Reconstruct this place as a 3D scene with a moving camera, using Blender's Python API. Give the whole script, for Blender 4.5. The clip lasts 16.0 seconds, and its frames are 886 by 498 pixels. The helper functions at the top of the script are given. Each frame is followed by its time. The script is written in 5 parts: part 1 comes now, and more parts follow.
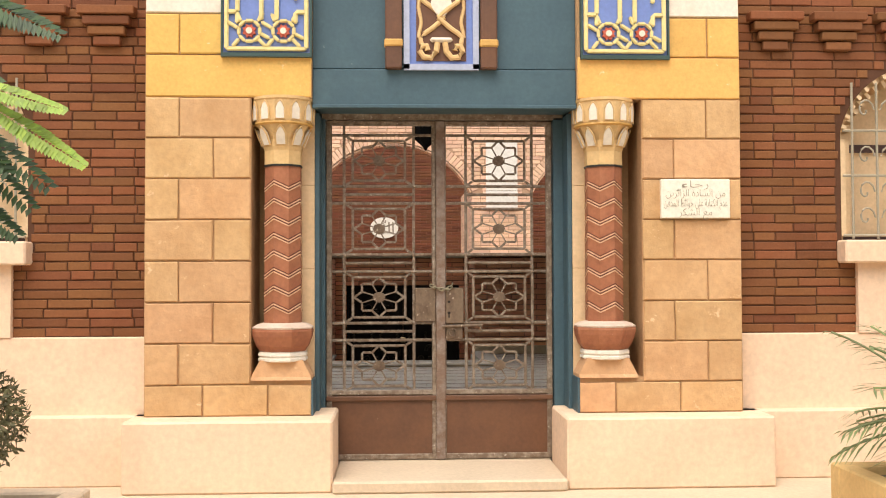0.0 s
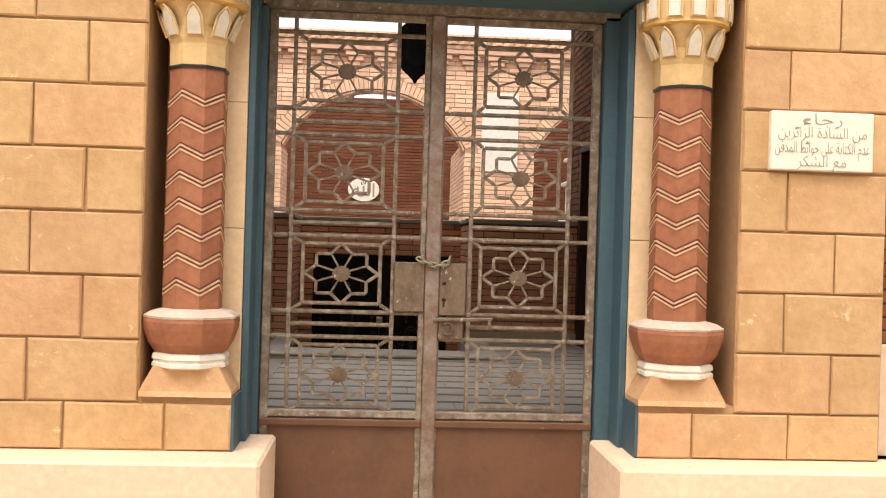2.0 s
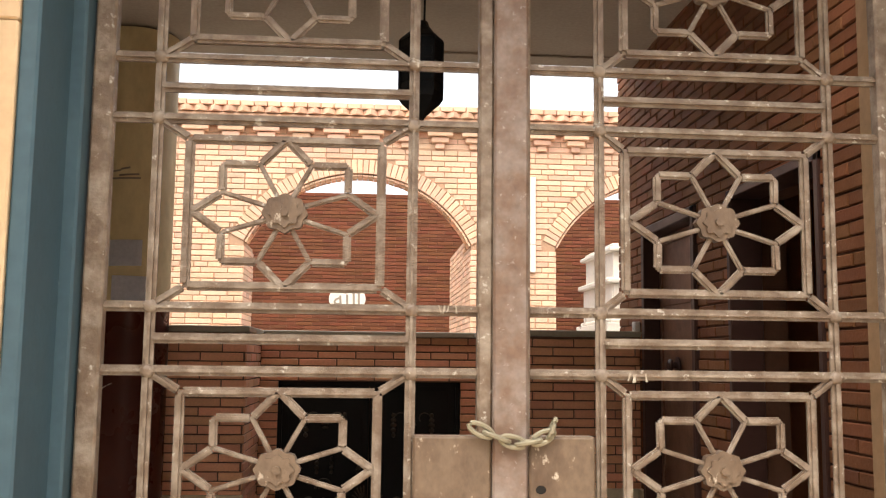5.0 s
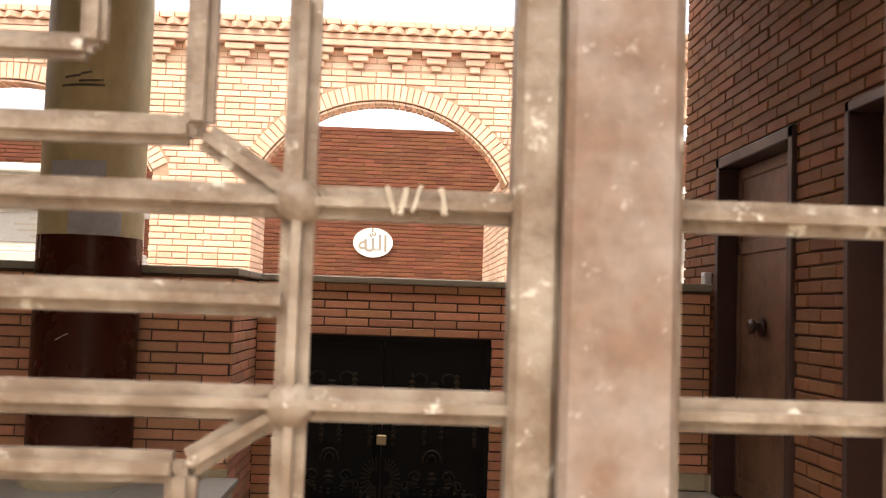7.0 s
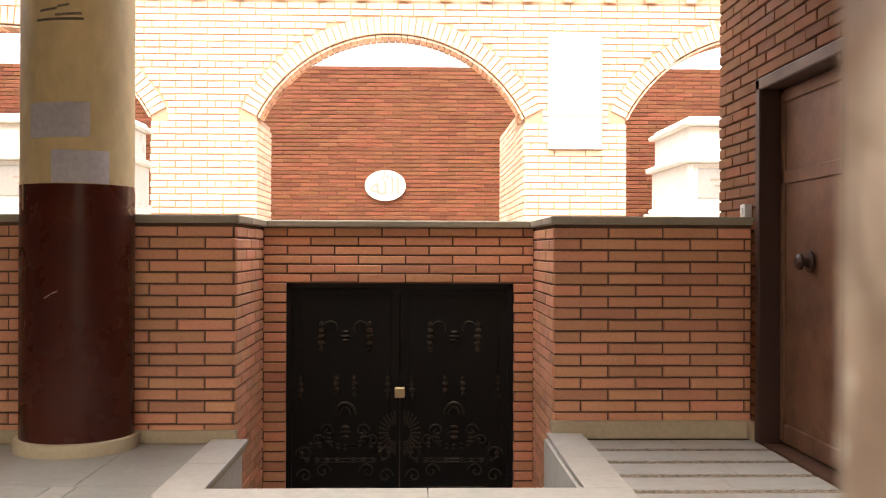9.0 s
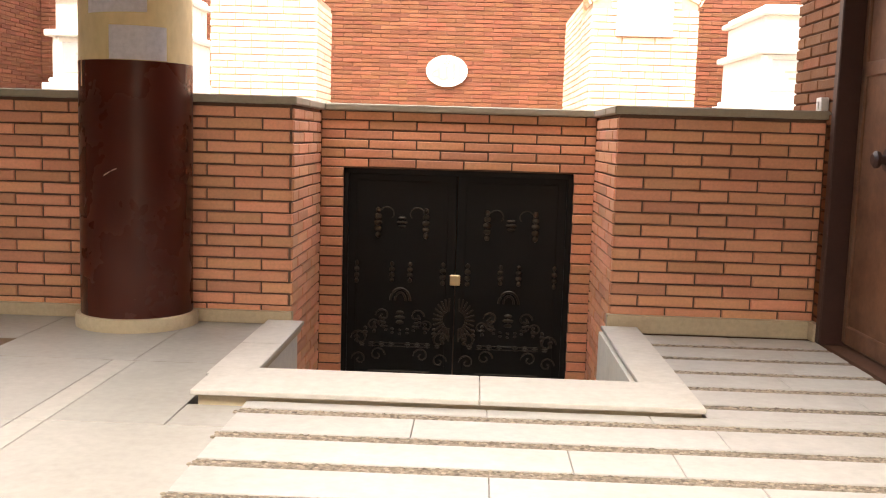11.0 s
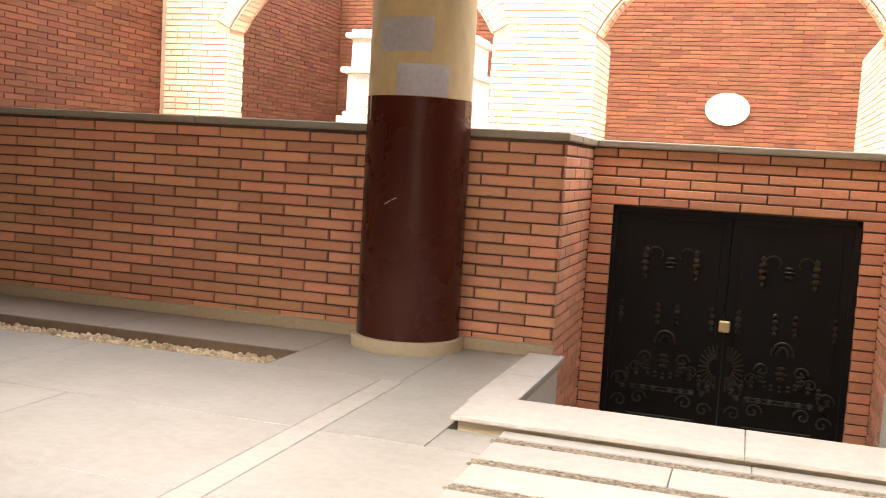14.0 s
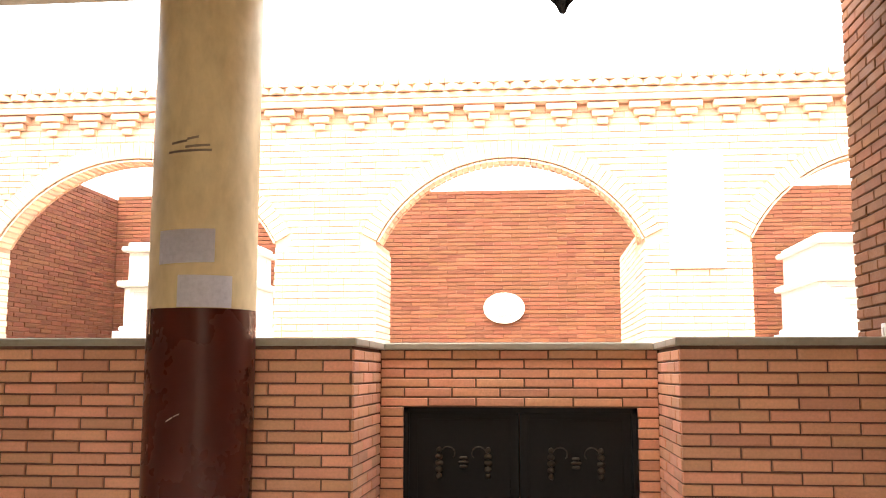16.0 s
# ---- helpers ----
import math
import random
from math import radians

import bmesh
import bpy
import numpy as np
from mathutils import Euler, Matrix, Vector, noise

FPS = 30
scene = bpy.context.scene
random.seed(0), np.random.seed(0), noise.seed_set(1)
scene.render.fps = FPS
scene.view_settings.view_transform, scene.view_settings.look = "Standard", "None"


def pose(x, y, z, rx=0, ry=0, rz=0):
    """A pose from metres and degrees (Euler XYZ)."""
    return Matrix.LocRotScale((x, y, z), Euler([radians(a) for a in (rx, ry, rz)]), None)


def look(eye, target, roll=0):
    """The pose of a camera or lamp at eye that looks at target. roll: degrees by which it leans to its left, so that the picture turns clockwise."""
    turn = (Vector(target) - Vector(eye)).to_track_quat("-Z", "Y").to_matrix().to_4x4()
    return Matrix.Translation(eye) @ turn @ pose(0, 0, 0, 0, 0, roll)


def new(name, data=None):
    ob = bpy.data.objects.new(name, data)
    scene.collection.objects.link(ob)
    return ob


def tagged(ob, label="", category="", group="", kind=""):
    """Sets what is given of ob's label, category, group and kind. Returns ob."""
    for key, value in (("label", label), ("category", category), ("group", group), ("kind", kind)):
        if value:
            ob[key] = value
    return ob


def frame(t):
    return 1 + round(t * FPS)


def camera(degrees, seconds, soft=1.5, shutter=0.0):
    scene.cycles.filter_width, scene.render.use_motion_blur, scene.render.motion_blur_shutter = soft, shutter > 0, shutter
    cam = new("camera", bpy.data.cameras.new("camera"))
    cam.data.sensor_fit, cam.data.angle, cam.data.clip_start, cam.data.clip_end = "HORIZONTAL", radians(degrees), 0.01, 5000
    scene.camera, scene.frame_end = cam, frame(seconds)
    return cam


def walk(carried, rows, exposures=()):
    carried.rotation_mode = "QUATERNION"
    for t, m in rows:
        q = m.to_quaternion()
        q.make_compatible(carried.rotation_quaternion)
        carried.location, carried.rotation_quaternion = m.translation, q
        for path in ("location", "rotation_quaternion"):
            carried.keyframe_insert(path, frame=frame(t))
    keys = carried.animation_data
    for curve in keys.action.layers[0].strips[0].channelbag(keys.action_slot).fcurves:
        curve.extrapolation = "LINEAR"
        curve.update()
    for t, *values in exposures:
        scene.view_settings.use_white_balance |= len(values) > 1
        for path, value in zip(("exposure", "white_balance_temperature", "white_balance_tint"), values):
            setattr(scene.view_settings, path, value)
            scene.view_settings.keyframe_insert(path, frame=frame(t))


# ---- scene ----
LENS = 49.2
# seconds, eye, point looked at, lean
PATH = [
    (0, (-0.254, -6.136, 1.307), (-0.162, -4.139, 1.363), -0.2),
    (0.5, (-0.242, -5.664, 1.235), (-0.176, -3.667, 1.316), 1.3),
    (1, (-0.296, -5.183, 1.224), (-0.190, -3.187, 1.297), 1.3),
    (1.5, (-0.353, -4.670, 1.291), (-0.137, -2.683, 1.347), 0.1),
    (2, (-0.215, -4.166, 1.306), (-0.085, -2.170, 1.300), 1.7),
    (2.5, (-0.204, -3.704, 1.342), (-0.074, -1.708, 1.383), 1.2),
    (3, (-0.177, -3.284, 1.367), (-0.040, -1.292, 1.487), 0.3),
    (3.5, (-0.195, -2.840, 1.369), (-0.072, -0.850, 1.528), 1.5),
    (3.7, (-0.203, -2.681, 1.355), (-0.076, -0.692, 1.527), 1.2),
    (5.8, (-0.237, -1.147, 1.372), (-0.033, 0.828, 1.609), 0.2),
    (6, (-0.223, -1.037, 1.379), (0.019, 0.940, 1.559), -0.0),
    (6.4, (-0.167, -0.797, 1.369), (0.036, 1.187, 1.516), 0.7),
    (7, (-0.100, -0.520, 1.390), (-0.019, 1.475, 1.511), 1.9),
    (7.5, (-0.104, -0.342, 1.381), (-0.022, 1.655, 1.460), 1.7),
    (8, (-0.108, -0.215, 1.401), (0.086, 1.775, 1.467), -0.2),
    (8.4, (-0.097, -0.153, 1.398), (0.036, 1.843, 1.437), -0.1),
    (8.5, (-0.096, -0.141, 1.398), (0.026, 1.855, 1.428), 0.2),
    (9, (-0.096, -0.108, 1.395), (-0.043, 1.891, 1.397), 0.2),
    (9.5, (-0.102, -0.080, 1.387), (-0.111, 1.919, 1.340), 0.4),
    (10, (-0.085, -0.046, 1.372), (-0.151, 1.951, 1.278), 0.8),
    (10.2, (-0.090, -0.035, 1.375), (-0.165, 1.959, 1.245), 1.1),
    (12.3, (-0.085, -0.030, 1.390), (-0.131, 1.952, 1.128), 2.6),
    (12.5, (-0.085, -0.030, 1.390), (-0.193, 1.952, 1.147), 3.8),
    (13, (-0.085, -0.030, 1.390), (-0.384, 1.933, 1.148), 4.9),
    (13.5, (-0.085, -0.030, 1.390), (-0.597, 1.888, 1.149), 4.4),
    (14, (-0.085, -0.030, 1.390), (-0.691, 1.867, 1.210), 3.3),
    (14.5, (-0.085, -0.030, 1.390), (-0.682, 1.877, 1.301), 2.9),
    (15, (-0.085, -0.030, 1.390), (-0.605, 1.900, 1.449), 1.4),
    (15.5, (-0.085, -0.030, 1.390), (-0.428, 1.929, 1.603), 0.9),
    (16, (-0.085, -0.030, 1.390), (-0.278, 1.944, 1.645), 0.1),
]
cam = camera(LENS, 16.0, soft=1.05)
walk(cam, [(t, look(eye, target, roll)) for t, eye, target, roll in PATH],
     exposures=[(0, 0.88), (1.5, 0.90), (3.5, 1.18), (5.8, 1.60), (7, 1.78), (7.5, 1.87), (8, 1.97), (8.4, 2.12), (9, 2.47), (9.5, 2.78), (10, 2.98), (12.5, 2.9), (13.5, 2.92), (14.2, 3.05), (15, 3.48), (15.5, 3.42), (16, 3.2)])
cam.data.dof.use_dof, cam.data.dof.focus_distance, cam.data.dof.aperture_fstop = True, 5.5, 15.0

# ---- light: hazy bright daylight from behind the walker ----
SUN_UP, SUN_ROUND = radians(60), radians(200)
world = bpy.data.worlds.new("sky")
scene.world = world
world.use_nodes = True
sky = world.node_tree.nodes.new("ShaderNodeTexSky")
sky.sky_type, sky.sun_disc, sky.sun_elevation, sky.sun_rotation = "NISHITA", False, SUN_UP, SUN_ROUND
sky.air_density, sky.dust_density, sky.ozone_density = 1.0, 6.0, 1.0
back = world.node_tree.nodes["Background"]
haze = world.node_tree.nodes.new("ShaderNodeMix")
haze.data_type = "RGBA"
haze.inputs[0].default_value = 0.55
haze.inputs[7].default_value = (6.0, 5.9, 5.7, 1)
world.node_tree.links.new(sky.outputs[0], haze.inputs[6])
world.node_tree.links.new(haze.outputs[2], back.inputs[0])
back.inputs[1].default_value = 0.14
sun = new("sun", bpy.data.lights.new("sun", "SUN"))
sun.data.energy, sun.data.angle, sun.data.color = 1.15, radians(40), (1.0, 0.92, 0.8)
sun.matrix_world = look((math.sin(SUN_ROUND) * 20, math.cos(SUN_ROUND) * 20, 20 * math.tan(SUN_UP)), (0, 0, 0))

# ---- materials ----
RND = random.Random(7)


def material(name, base, rough=0.7, metal=0.0, vary=0.0, stain=None, stain_scale=3.0, stain_amount=0.35, grain=40.0, bump=0.2, bump_depth=0.004, pieces=0.0, chips=None, chip_scale=9.0, chip_level=0.62, spec=0.5, stretch=(1, 1, 1)):
    """Base colour with stains at a large scale, grain at a small one, colour changes from piece to piece, paint chips."""
    m = bpy.data.materials.new(name)
    m.use_nodes = True
    n, l = m.node_tree.nodes, m.node_tree.links
    bsdf = n["Principled BSDF"]
    bsdf.inputs["Roughness"].default_value, bsdf.inputs["Metallic"].default_value = rough, metal
    bsdf.inputs["Specular IOR Level"].default_value = spec
    coord = n.new("ShaderNodeNewGeometry")
    place = n.new("ShaderNodeMapping")
    place.inputs["Scale"].default_value = stretch
    l.new(coord.outputs["Position"], place.inputs[0])

    def cloud(scale, detail=4.0, rough_=0.6):
        c = n.new("ShaderNodeTexNoise")
        c.inputs["Scale"].default_value, c.inputs["Detail"].default_value, c.inputs["Roughness"].default_value = scale, detail, rough_
        l.new(place.outputs[0], c.inputs["Vector"])
        return c

    def mix(kind, fac, a, b):
        x = n.new("ShaderNodeMix")
        x.data_type, x.blend_type = "RGBA", kind
        for sock, v in ((x.inputs[0], fac), (x.inputs[6], a), (x.inputs[7], b)):
            if isinstance(v, bpy.types.NodeSocket):
                l.new(v, sock)
            else:
                sock.default_value = v if isinstance(v, (int, float)) else (*v, 1)
        return x.outputs[2]

    def ramp(sock, lo, hi, a=0.0, b=1.0):
        r = n.new("ShaderNodeMapRange")
        for k, v in zip((1, 2, 3, 4), (lo, hi, a, b)):
            r.inputs[k].default_value = v
        l.new(sock, r.inputs[0])
        return r.outputs[0]

    colour = tuple(base)
    big, fine = cloud(stain_scale), cloud(grain, 6.0)
    stain = stain or tuple(c * 0.6 for c in base)
    colour = mix("MIX", ramp(big.outputs[0], 0.42, 0.72, 0, stain_amount), colour, stain)
    colour = mix("MULTIPLY", 1.0, colour, mix("MIX", ramp(fine.outputs[0], 0.3, 0.7), tuple([1 - 0.28 * min(1, vary + 0.4)] * 3), (1.06, 1.06, 1.06)))
    if pieces:
        one, isle = n.new("ShaderNodeObjectInfo"), n.new("ShaderNodeNewGeometry")
        add, cut = n.new("ShaderNodeMath"), n.new("ShaderNodeMath")
        add.operation, cut.operation = "ADD", "FRACT"
        l.new(one.outputs["Random"], add.inputs[0])
        l.new(isle.outputs["Random Per Island"], add.inputs[1])
        l.new(add.outputs[0], cut.inputs[0])
        hsv = n.new("ShaderNodeHueSaturation")
        l.new(ramp(cut.outputs[0], 0, 1, 1 - pieces, 1 + pieces * 0.7), hsv.inputs["Value"])
        again = n.new("ShaderNodeMath")
        again.operation = "PINGPONG"
        again.inputs[1].default_value = 0.23
        l.new(cut.outputs[0], again.inputs[0])
        l.new(ramp(again.outputs[0], 0, 0.23, 0.492, 0.508), hsv.inputs["Hue"])
        l.new(colour, hsv.inputs["Color"])
        colour = hsv.outputs[0]
    if chips:
        ch = cloud(chip_scale, 5.0, 0.7)
        colour = mix("MIX", ramp(ch.outputs[0], chip_level, chip_level + 0.06), colour, chips)
    l.new(colour, bsdf.inputs["Base Color"])
    l.new(ramp(big.outputs[0], 0.3, 0.7, max(0.02, rough - 0.08), min(1, rough + 0.1)), bsdf.inputs["Roughness"])
    if bump:
        b = n.new("ShaderNodeBump")
        b.inputs["Strength"].default_value, b.inputs["Distance"].default_value = bump, bump_depth
        l.new(fine.outputs[0], b.inputs["Height"])
        l.new(b.outputs[0], bsdf.inputs["Normal"])
    return m


M_STONE = material("tan_stone", (0.60, 0.375, 0.19), 0.9, vary=0.0, stain=(0.49, 0.285, 0.13), stain_scale=4, stain_amount=0.8, grain=22, bump=0.7, bump_depth=0.009, pieces=0.08, chips=(0.70, 0.49, 0.29), chip_scale=13, chip_level=0.64)
M_JOINT = material("stone_joint", (0.46, 0.285, 0.145), 0.9, stain=(0.36, 0.21, 0.10), stain_scale=14, bump=0.5)
M_YELLOW = material("yellow_stone", (0.74, 0.46, 0.13), 0.8, stain=(0.56, 0.31, 0.09), stain_scale=5, grain=45, bump=0.35, pieces=0.07, chips=(0.80, 0.62, 0.35), chip_scale=14, chip_level=0.66)
M_CREAM = material("cream_stone", (0.70, 0.52, 0.32), 0.8, stain=(0.55, 0.38, 0.2), stain_scale=4, bump=0.25)
M_PINK = material("pale_render", (0.80, 0.60, 0.43), 0.85, stain=(0.68, 0.49, 0.34), stain_scale=2.2, stain_amount=0.6, grain=30, bump=0.2, bump_depth=0.006)
M_PAVE = material("pale_pavement", (0.62, 0.50, 0.36), 0.9, stain=(0.46, 0.37, 0.27), stain_scale=2.5, bump=0.3)
M_BLUE = material("blue_paint", (0.048, 0.098, 0.128), 0.55, stain=(0.08, 0.15, 0.18), stain_scale=5, bump=0.2, chips=(0.30, 0.36, 0.36), chip_scale=22, chip_level=0.70)
M_DARKBRICK = material("brown_brick", (0.215, 0.084, 0.032), 0.75, spec=0.3, stain=(0.165, 0.056, 0.020), stain_scale=5, grain=60, bump=0.6, pieces=0.22, chips=(0.34, 0.19, 0.12), chip_scale=18, chip_level=0.70)
M_DARKJOINT = material("dark_joint", (0.095, 0.038, 0.017), 0.95)
M_GATE = material("brown_gate_paint", (0.165, 0.115, 0.078), 0.45, stain=(0.34, 0.285, 0.225), stain_scale=26, stain_amount=1.0, grain=48, bump=0.9, bump_depth=0.004, chips=(0.52, 0.48, 0.41), chip_scale=48, chip_level=0.62)
M_PLATE = material("gate_sheet_paint", (0.145, 0.066, 0.034), 0.45, stain=(0.085, 0.038, 0.022), stain_scale=4, stain_amount=0.7, grain=40, bump=0.3, bump_depth=0.003, chips=(0.30, 0.20, 0.13), chip_scale=11, chip_level=0.68)
M_STRIP = material("scuffed_strip_paint", (0.19, 0.120, 0.083), 0.42, vary=0.4, stain=(0.30, 0.255, 0.225), stain_scale=14, stain_amount=1.0, grain=70, bump=0.45, bump_depth=0.003, chips=(0.36, 0.31, 0.27), chip_scale=75, chip_level=0.62)
M_WORN = material("worn_plate_paint", (0.18, 0.125, 0.082), 0.5, vary=0.5, stain=(0.10, 0.06, 0.035), stain_scale=12, stain_amount=0.9, grain=60, bump=0.5, bump_depth=0.002, chips=(0.52, 0.45, 0.36), chip_scale=30, chip_level=0.62, stretch=(1.5, 1, 0.9))
M_CHAIN = material("old_chain_steel", (0.34, 0.31, 0.22), 0.5, metal=0.4)
M_HOLE = material("black_hole", (0.01, 0.008, 0.006), 0.9)
M_SHAFT = material("red_brown_shaft", (0.36, 0.138, 0.066), 0.75, vary=0.3, stain=(0.27, 0.095, 0.05), stain_scale=9, stain_amount=0.7, bump=0.3, chips=(0.52, 0.27, 0.17), chip_scale=24, chip_level=0.68)
M_CHEVRON = material("peach_line_paint", (0.70, 0.47, 0.30), 0.75, stain=(0.54, 0.30, 0.17), stain_scale=22, stain_amount=0.6)
M_GROOVE_SHADE = material("dark_red_groove_shade", (0.15, 0.045, 0.025), 0.8)
M_WHITE = material("white_paint", (0.76, 0.70, 0.60), 0.6, stain=(0.6, 0.5, 0.38), stain_scale=7, bump=0.15)
M_GOLD = material("ochre_gilding", (0.60, 0.36, 0.10), 0.5, stain=(0.42, 0.22, 0.06), stain_scale=9)
M_CAPITAL = material("cream_capital", (0.68, 0.47, 0.22), 0.65, stain=(0.5, 0.3, 0.12), stain_scale=8)
M_BLACK = material("black_paint", (0.02, 0.018, 0.016), 0.5)
M_TILEBLUE = material("blue_enamel", (0.17, 0.25, 0.58), 0.45, stain=(0.12, 0.18, 0.45), stain_scale=8)
M_TILEGREEN = material("dark_green_enamel", (0.035, 0.075, 0.07), 0.5)
M_STRAP = material("yellow_strapwork", (0.78, 0.68, 0.32), 0.6, stain=(0.66, 0.52, 0.2), stain_scale=8)
M_RED = material("red_enamel", (0.52, 0.10, 0.05), 0.5)
M_MARBLE = material("white_marble", (0.80, 0.76, 0.68), 0.35, stain=(0.68, 0.63, 0.54), stain_scale=2.5, stain_amount=0.5, grain=20, bump=0.05)
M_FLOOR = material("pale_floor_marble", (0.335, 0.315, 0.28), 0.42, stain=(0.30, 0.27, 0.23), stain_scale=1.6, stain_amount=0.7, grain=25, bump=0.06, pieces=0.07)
M_KERB = material("ivory_marble_kerb", (0.53, 0.50, 0.45), 0.4, stain=(0.45, 0.41, 0.35), stain_scale=2.2, stain_amount=0.5, grain=25, bump=0.06)
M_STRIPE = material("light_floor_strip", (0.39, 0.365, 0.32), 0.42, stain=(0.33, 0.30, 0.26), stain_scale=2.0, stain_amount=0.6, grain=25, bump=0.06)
M_DUST = material("dusty_grey_rim", (0.58, 0.46, 0.37), 0.85, stain=(0.44, 0.33, 0.25), stain_scale=14, stain_amount=0.8)
M_SLAB = material("white_marble_slab", (0.42, 0.40, 0.37), 0.4, stain=(0.36, 0.335, 0.30), stain_scale=2.2, stain_amount=0.5, grain=25, bump=0.06, pieces=0.05)
M_SKIRT = material("beige_marble_skirting", (0.54, 0.45, 0.30), 0.4, stain=(0.44, 0.35, 0.22), stain_scale=3, bump=0.05)
M_CAP = material("green_grey_coping", (0.36, 0.32, 0.24), 0.5, stain=(0.30, 0.28, 0.2), stain_scale=5)
M_BRICK = material("terracotta_brick", (0.78, 0.385, 0.22), 0.45, stain=(0.64, 0.28, 0.15), stain_scale=4, grain=70, bump=0.35, pieces=0.2)
M_BRICKJOINT = material("recessed_mortar", (0.17, 0.10, 0.065), 0.95)
M_ARCADE = material("light_brick", (0.82, 0.535, 0.365), 0.75, stain=(0.70, 0.41, 0.255), stain_scale=4, grain=60, bump=0.35, pieces=0.18)
M_ARCJOINT = material("arcade_mortar", (0.52, 0.33, 0.21), 0.95)
M_WALLBRICK = material("red_brown_brick", (0.160, 0.056, 0.026), 0.85, stain=(0.13, 0.042, 0.02), stain_scale=3, grain=60, bump=0.5, pieces=0.25, spec=0.25, chips=(0.42, 0.24, 0.17), chip_scale=7, chip_level=0.70, stretch=(1, 1, 4))
M_WALLJOINT = material("pale_red_mortar", (0.21, 0.095, 0.06), 0.95, stain=(0.12, 0.05, 0.03), stain_scale=7, stain_amount=0.8)
M_PLASTER = material("off_white_plaster", (0.62, 0.56, 0.46), 0.85, stain=(0.5, 0.44, 0.34), stain_scale=1.5)
M_CEILING = material("grey_brown_soffit_paint", (0.42, 0.355, 0.275), 0.9, stain=(0.33, 0.27, 0.20), stain_scale=1.2, stain_amount=0.6)
M_COLPAINT = material("cream_column_paint", (0.70, 0.57, 0.31), 0.5, stain=(0.46, 0.33, 0.15), stain_scale=2.6, stain_amount=0.9, grain=18, bump=0.12, stretch=(1, 1, 0.5))
M_COLBROWN = material("glossy_brown_paint", (0.062, 0.012, 0.006), 0.26, spec=0.3, stain=(0.04, 0.008, 0.004), stain_scale=3, grain=12, bump=0.05)
M_PAPER = material("white_paper", (0.93, 0.91, 0.95), 0.9, stain=(0.86, 0.84, 0.88), stain_scale=12)
M_IRON = material("black_iron", (0.007, 0.0065, 0.006), 0.5, spec=0.2, metal=0.0, stain=(0.016, 0.014, 0.011), stain_scale=5)
M_BRASS = material("dull_brass_relief", (0.042, 0.031, 0.018), 0.42, metal=0.35, stain=(0.018, 0.014, 0.010), stain_scale=20, stain_amount=0.5)
M_LOCK = material("brass_lock", (0.62, 0.48, 0.26), 0.35, metal=0.6)
M_DOOR = material("brown_steel_door", (0.185, 0.088, 0.048), 0.4, vary=0.4, stain=(0.10, 0.042, 0.024), stain_scale=4, stain_amount=0.7, grain=30, bump=0.15, chips=(0.34, 0.22, 0.15), chip_scale=16, chip_level=0.70)
M_DOORFRAME = material("dark_brown_frame", (0.05, 0.02, 0.014), 0.5)
M_PEBBLE = material("small_pebbles", (0.30, 0.245, 0.18), 0.8, stain=(0.12, 0.09, 0.065), stain_scale=60, stain_amount=1.0, grain=120, bump=0.9, bump_depth=0.006, pieces=0.5)
M_PEBBLE_BIG = material("cream_pebbles", (0.58, 0.47, 0.31), 0.75, stain=(0.42, 0.32, 0.2), stain_scale=30, pieces=0.35)
M_LEAF = material("bright_leaf", (0.24, 0.36, 0.03), 0.5, stain=(0.12, 0.24, 0.02), stain_scale=9, pieces=0.35)
M_LEAFDARK = material("dark_leaf", (0.030, 0.070, 0.014), 0.5, pieces=0.4)
M_PALM = material("palm_leaf", (0.19, 0.25, 0.10), 0.5, stain=(0.27, 0.28, 0.14), stain_scale=9, pieces=0.3)
M_SHRUB = material("olive_leaf", (0.13, 0.125, 0.055), 0.6, stain=(0.09, 0.075, 0.035), stain_scale=14, pieces=0.45)
M_BARK = material("brown_bark", (0.12, 0.08, 0.05), 0.9, bump=0.6)
M_FADEDINK = material("faded_ink", (0.36, 0.31, 0.24), 0.7)
M_CAPDUST = material("dried_paint_splash", (0.46, 0.41, 0.33), 0.7, stain=(0.26, 0.2, 0.14), stain_scale=90, stain_amount=1.0)
M_INK = material("dark_lettering", (0.06, 0.05, 0.045), 0.7)
M_GREYLETTER = material("grey_lettering", (0.30, 0.25, 0.19), 0.7)
M_PLAQUE = material("cream_plaque", (0.80, 0.76, 0.65), 0.5, stain=(0.72, 0.66, 0.52), stain_scale=8)
M_SOIL = material("dry_soil", (0.2, 0.14, 0.09), 0.95, bump=0.8)
M_KERBYELLOW = material("yellow_kerb_paint", (0.66, 0.46, 0.2), 0.8, stain=(0.5, 0.34, 0.15), stain_scale=4)
M_LANTERN = material("lantern_black_metal", (0.006, 0.0055, 0.005), 0.6, spec=0.25)
M_GLASSDARK = material("smoked_glass", (0.006, 0.0055, 0.005), 0.35, spec=0.2)
M_SWITCH = material("white_plastic", (0.75, 0.73, 0.7), 0.4)


# ---- building helpers ----
def box(bm, x0, x1, y0, y1, z0, z1, c=0.0):
    """A box; c is the width of its chamfers."""
    made = bmesh.ops.create_cube(bm, size=1, matrix=Matrix.Translation(((x0 + x1) / 2, (y0 + y1) / 2, (z0 + z1) / 2)) @ Matrix.Diagonal((x1 - x0, y1 - y0, z1 - z0, 1)))
    if c:
        edges = list({e for v in made["verts"] for e in v.link_edges})
        bmesh.ops.bevel(bm, geom=edges, offset=c, segments=1, affect="EDGES")
    return bm


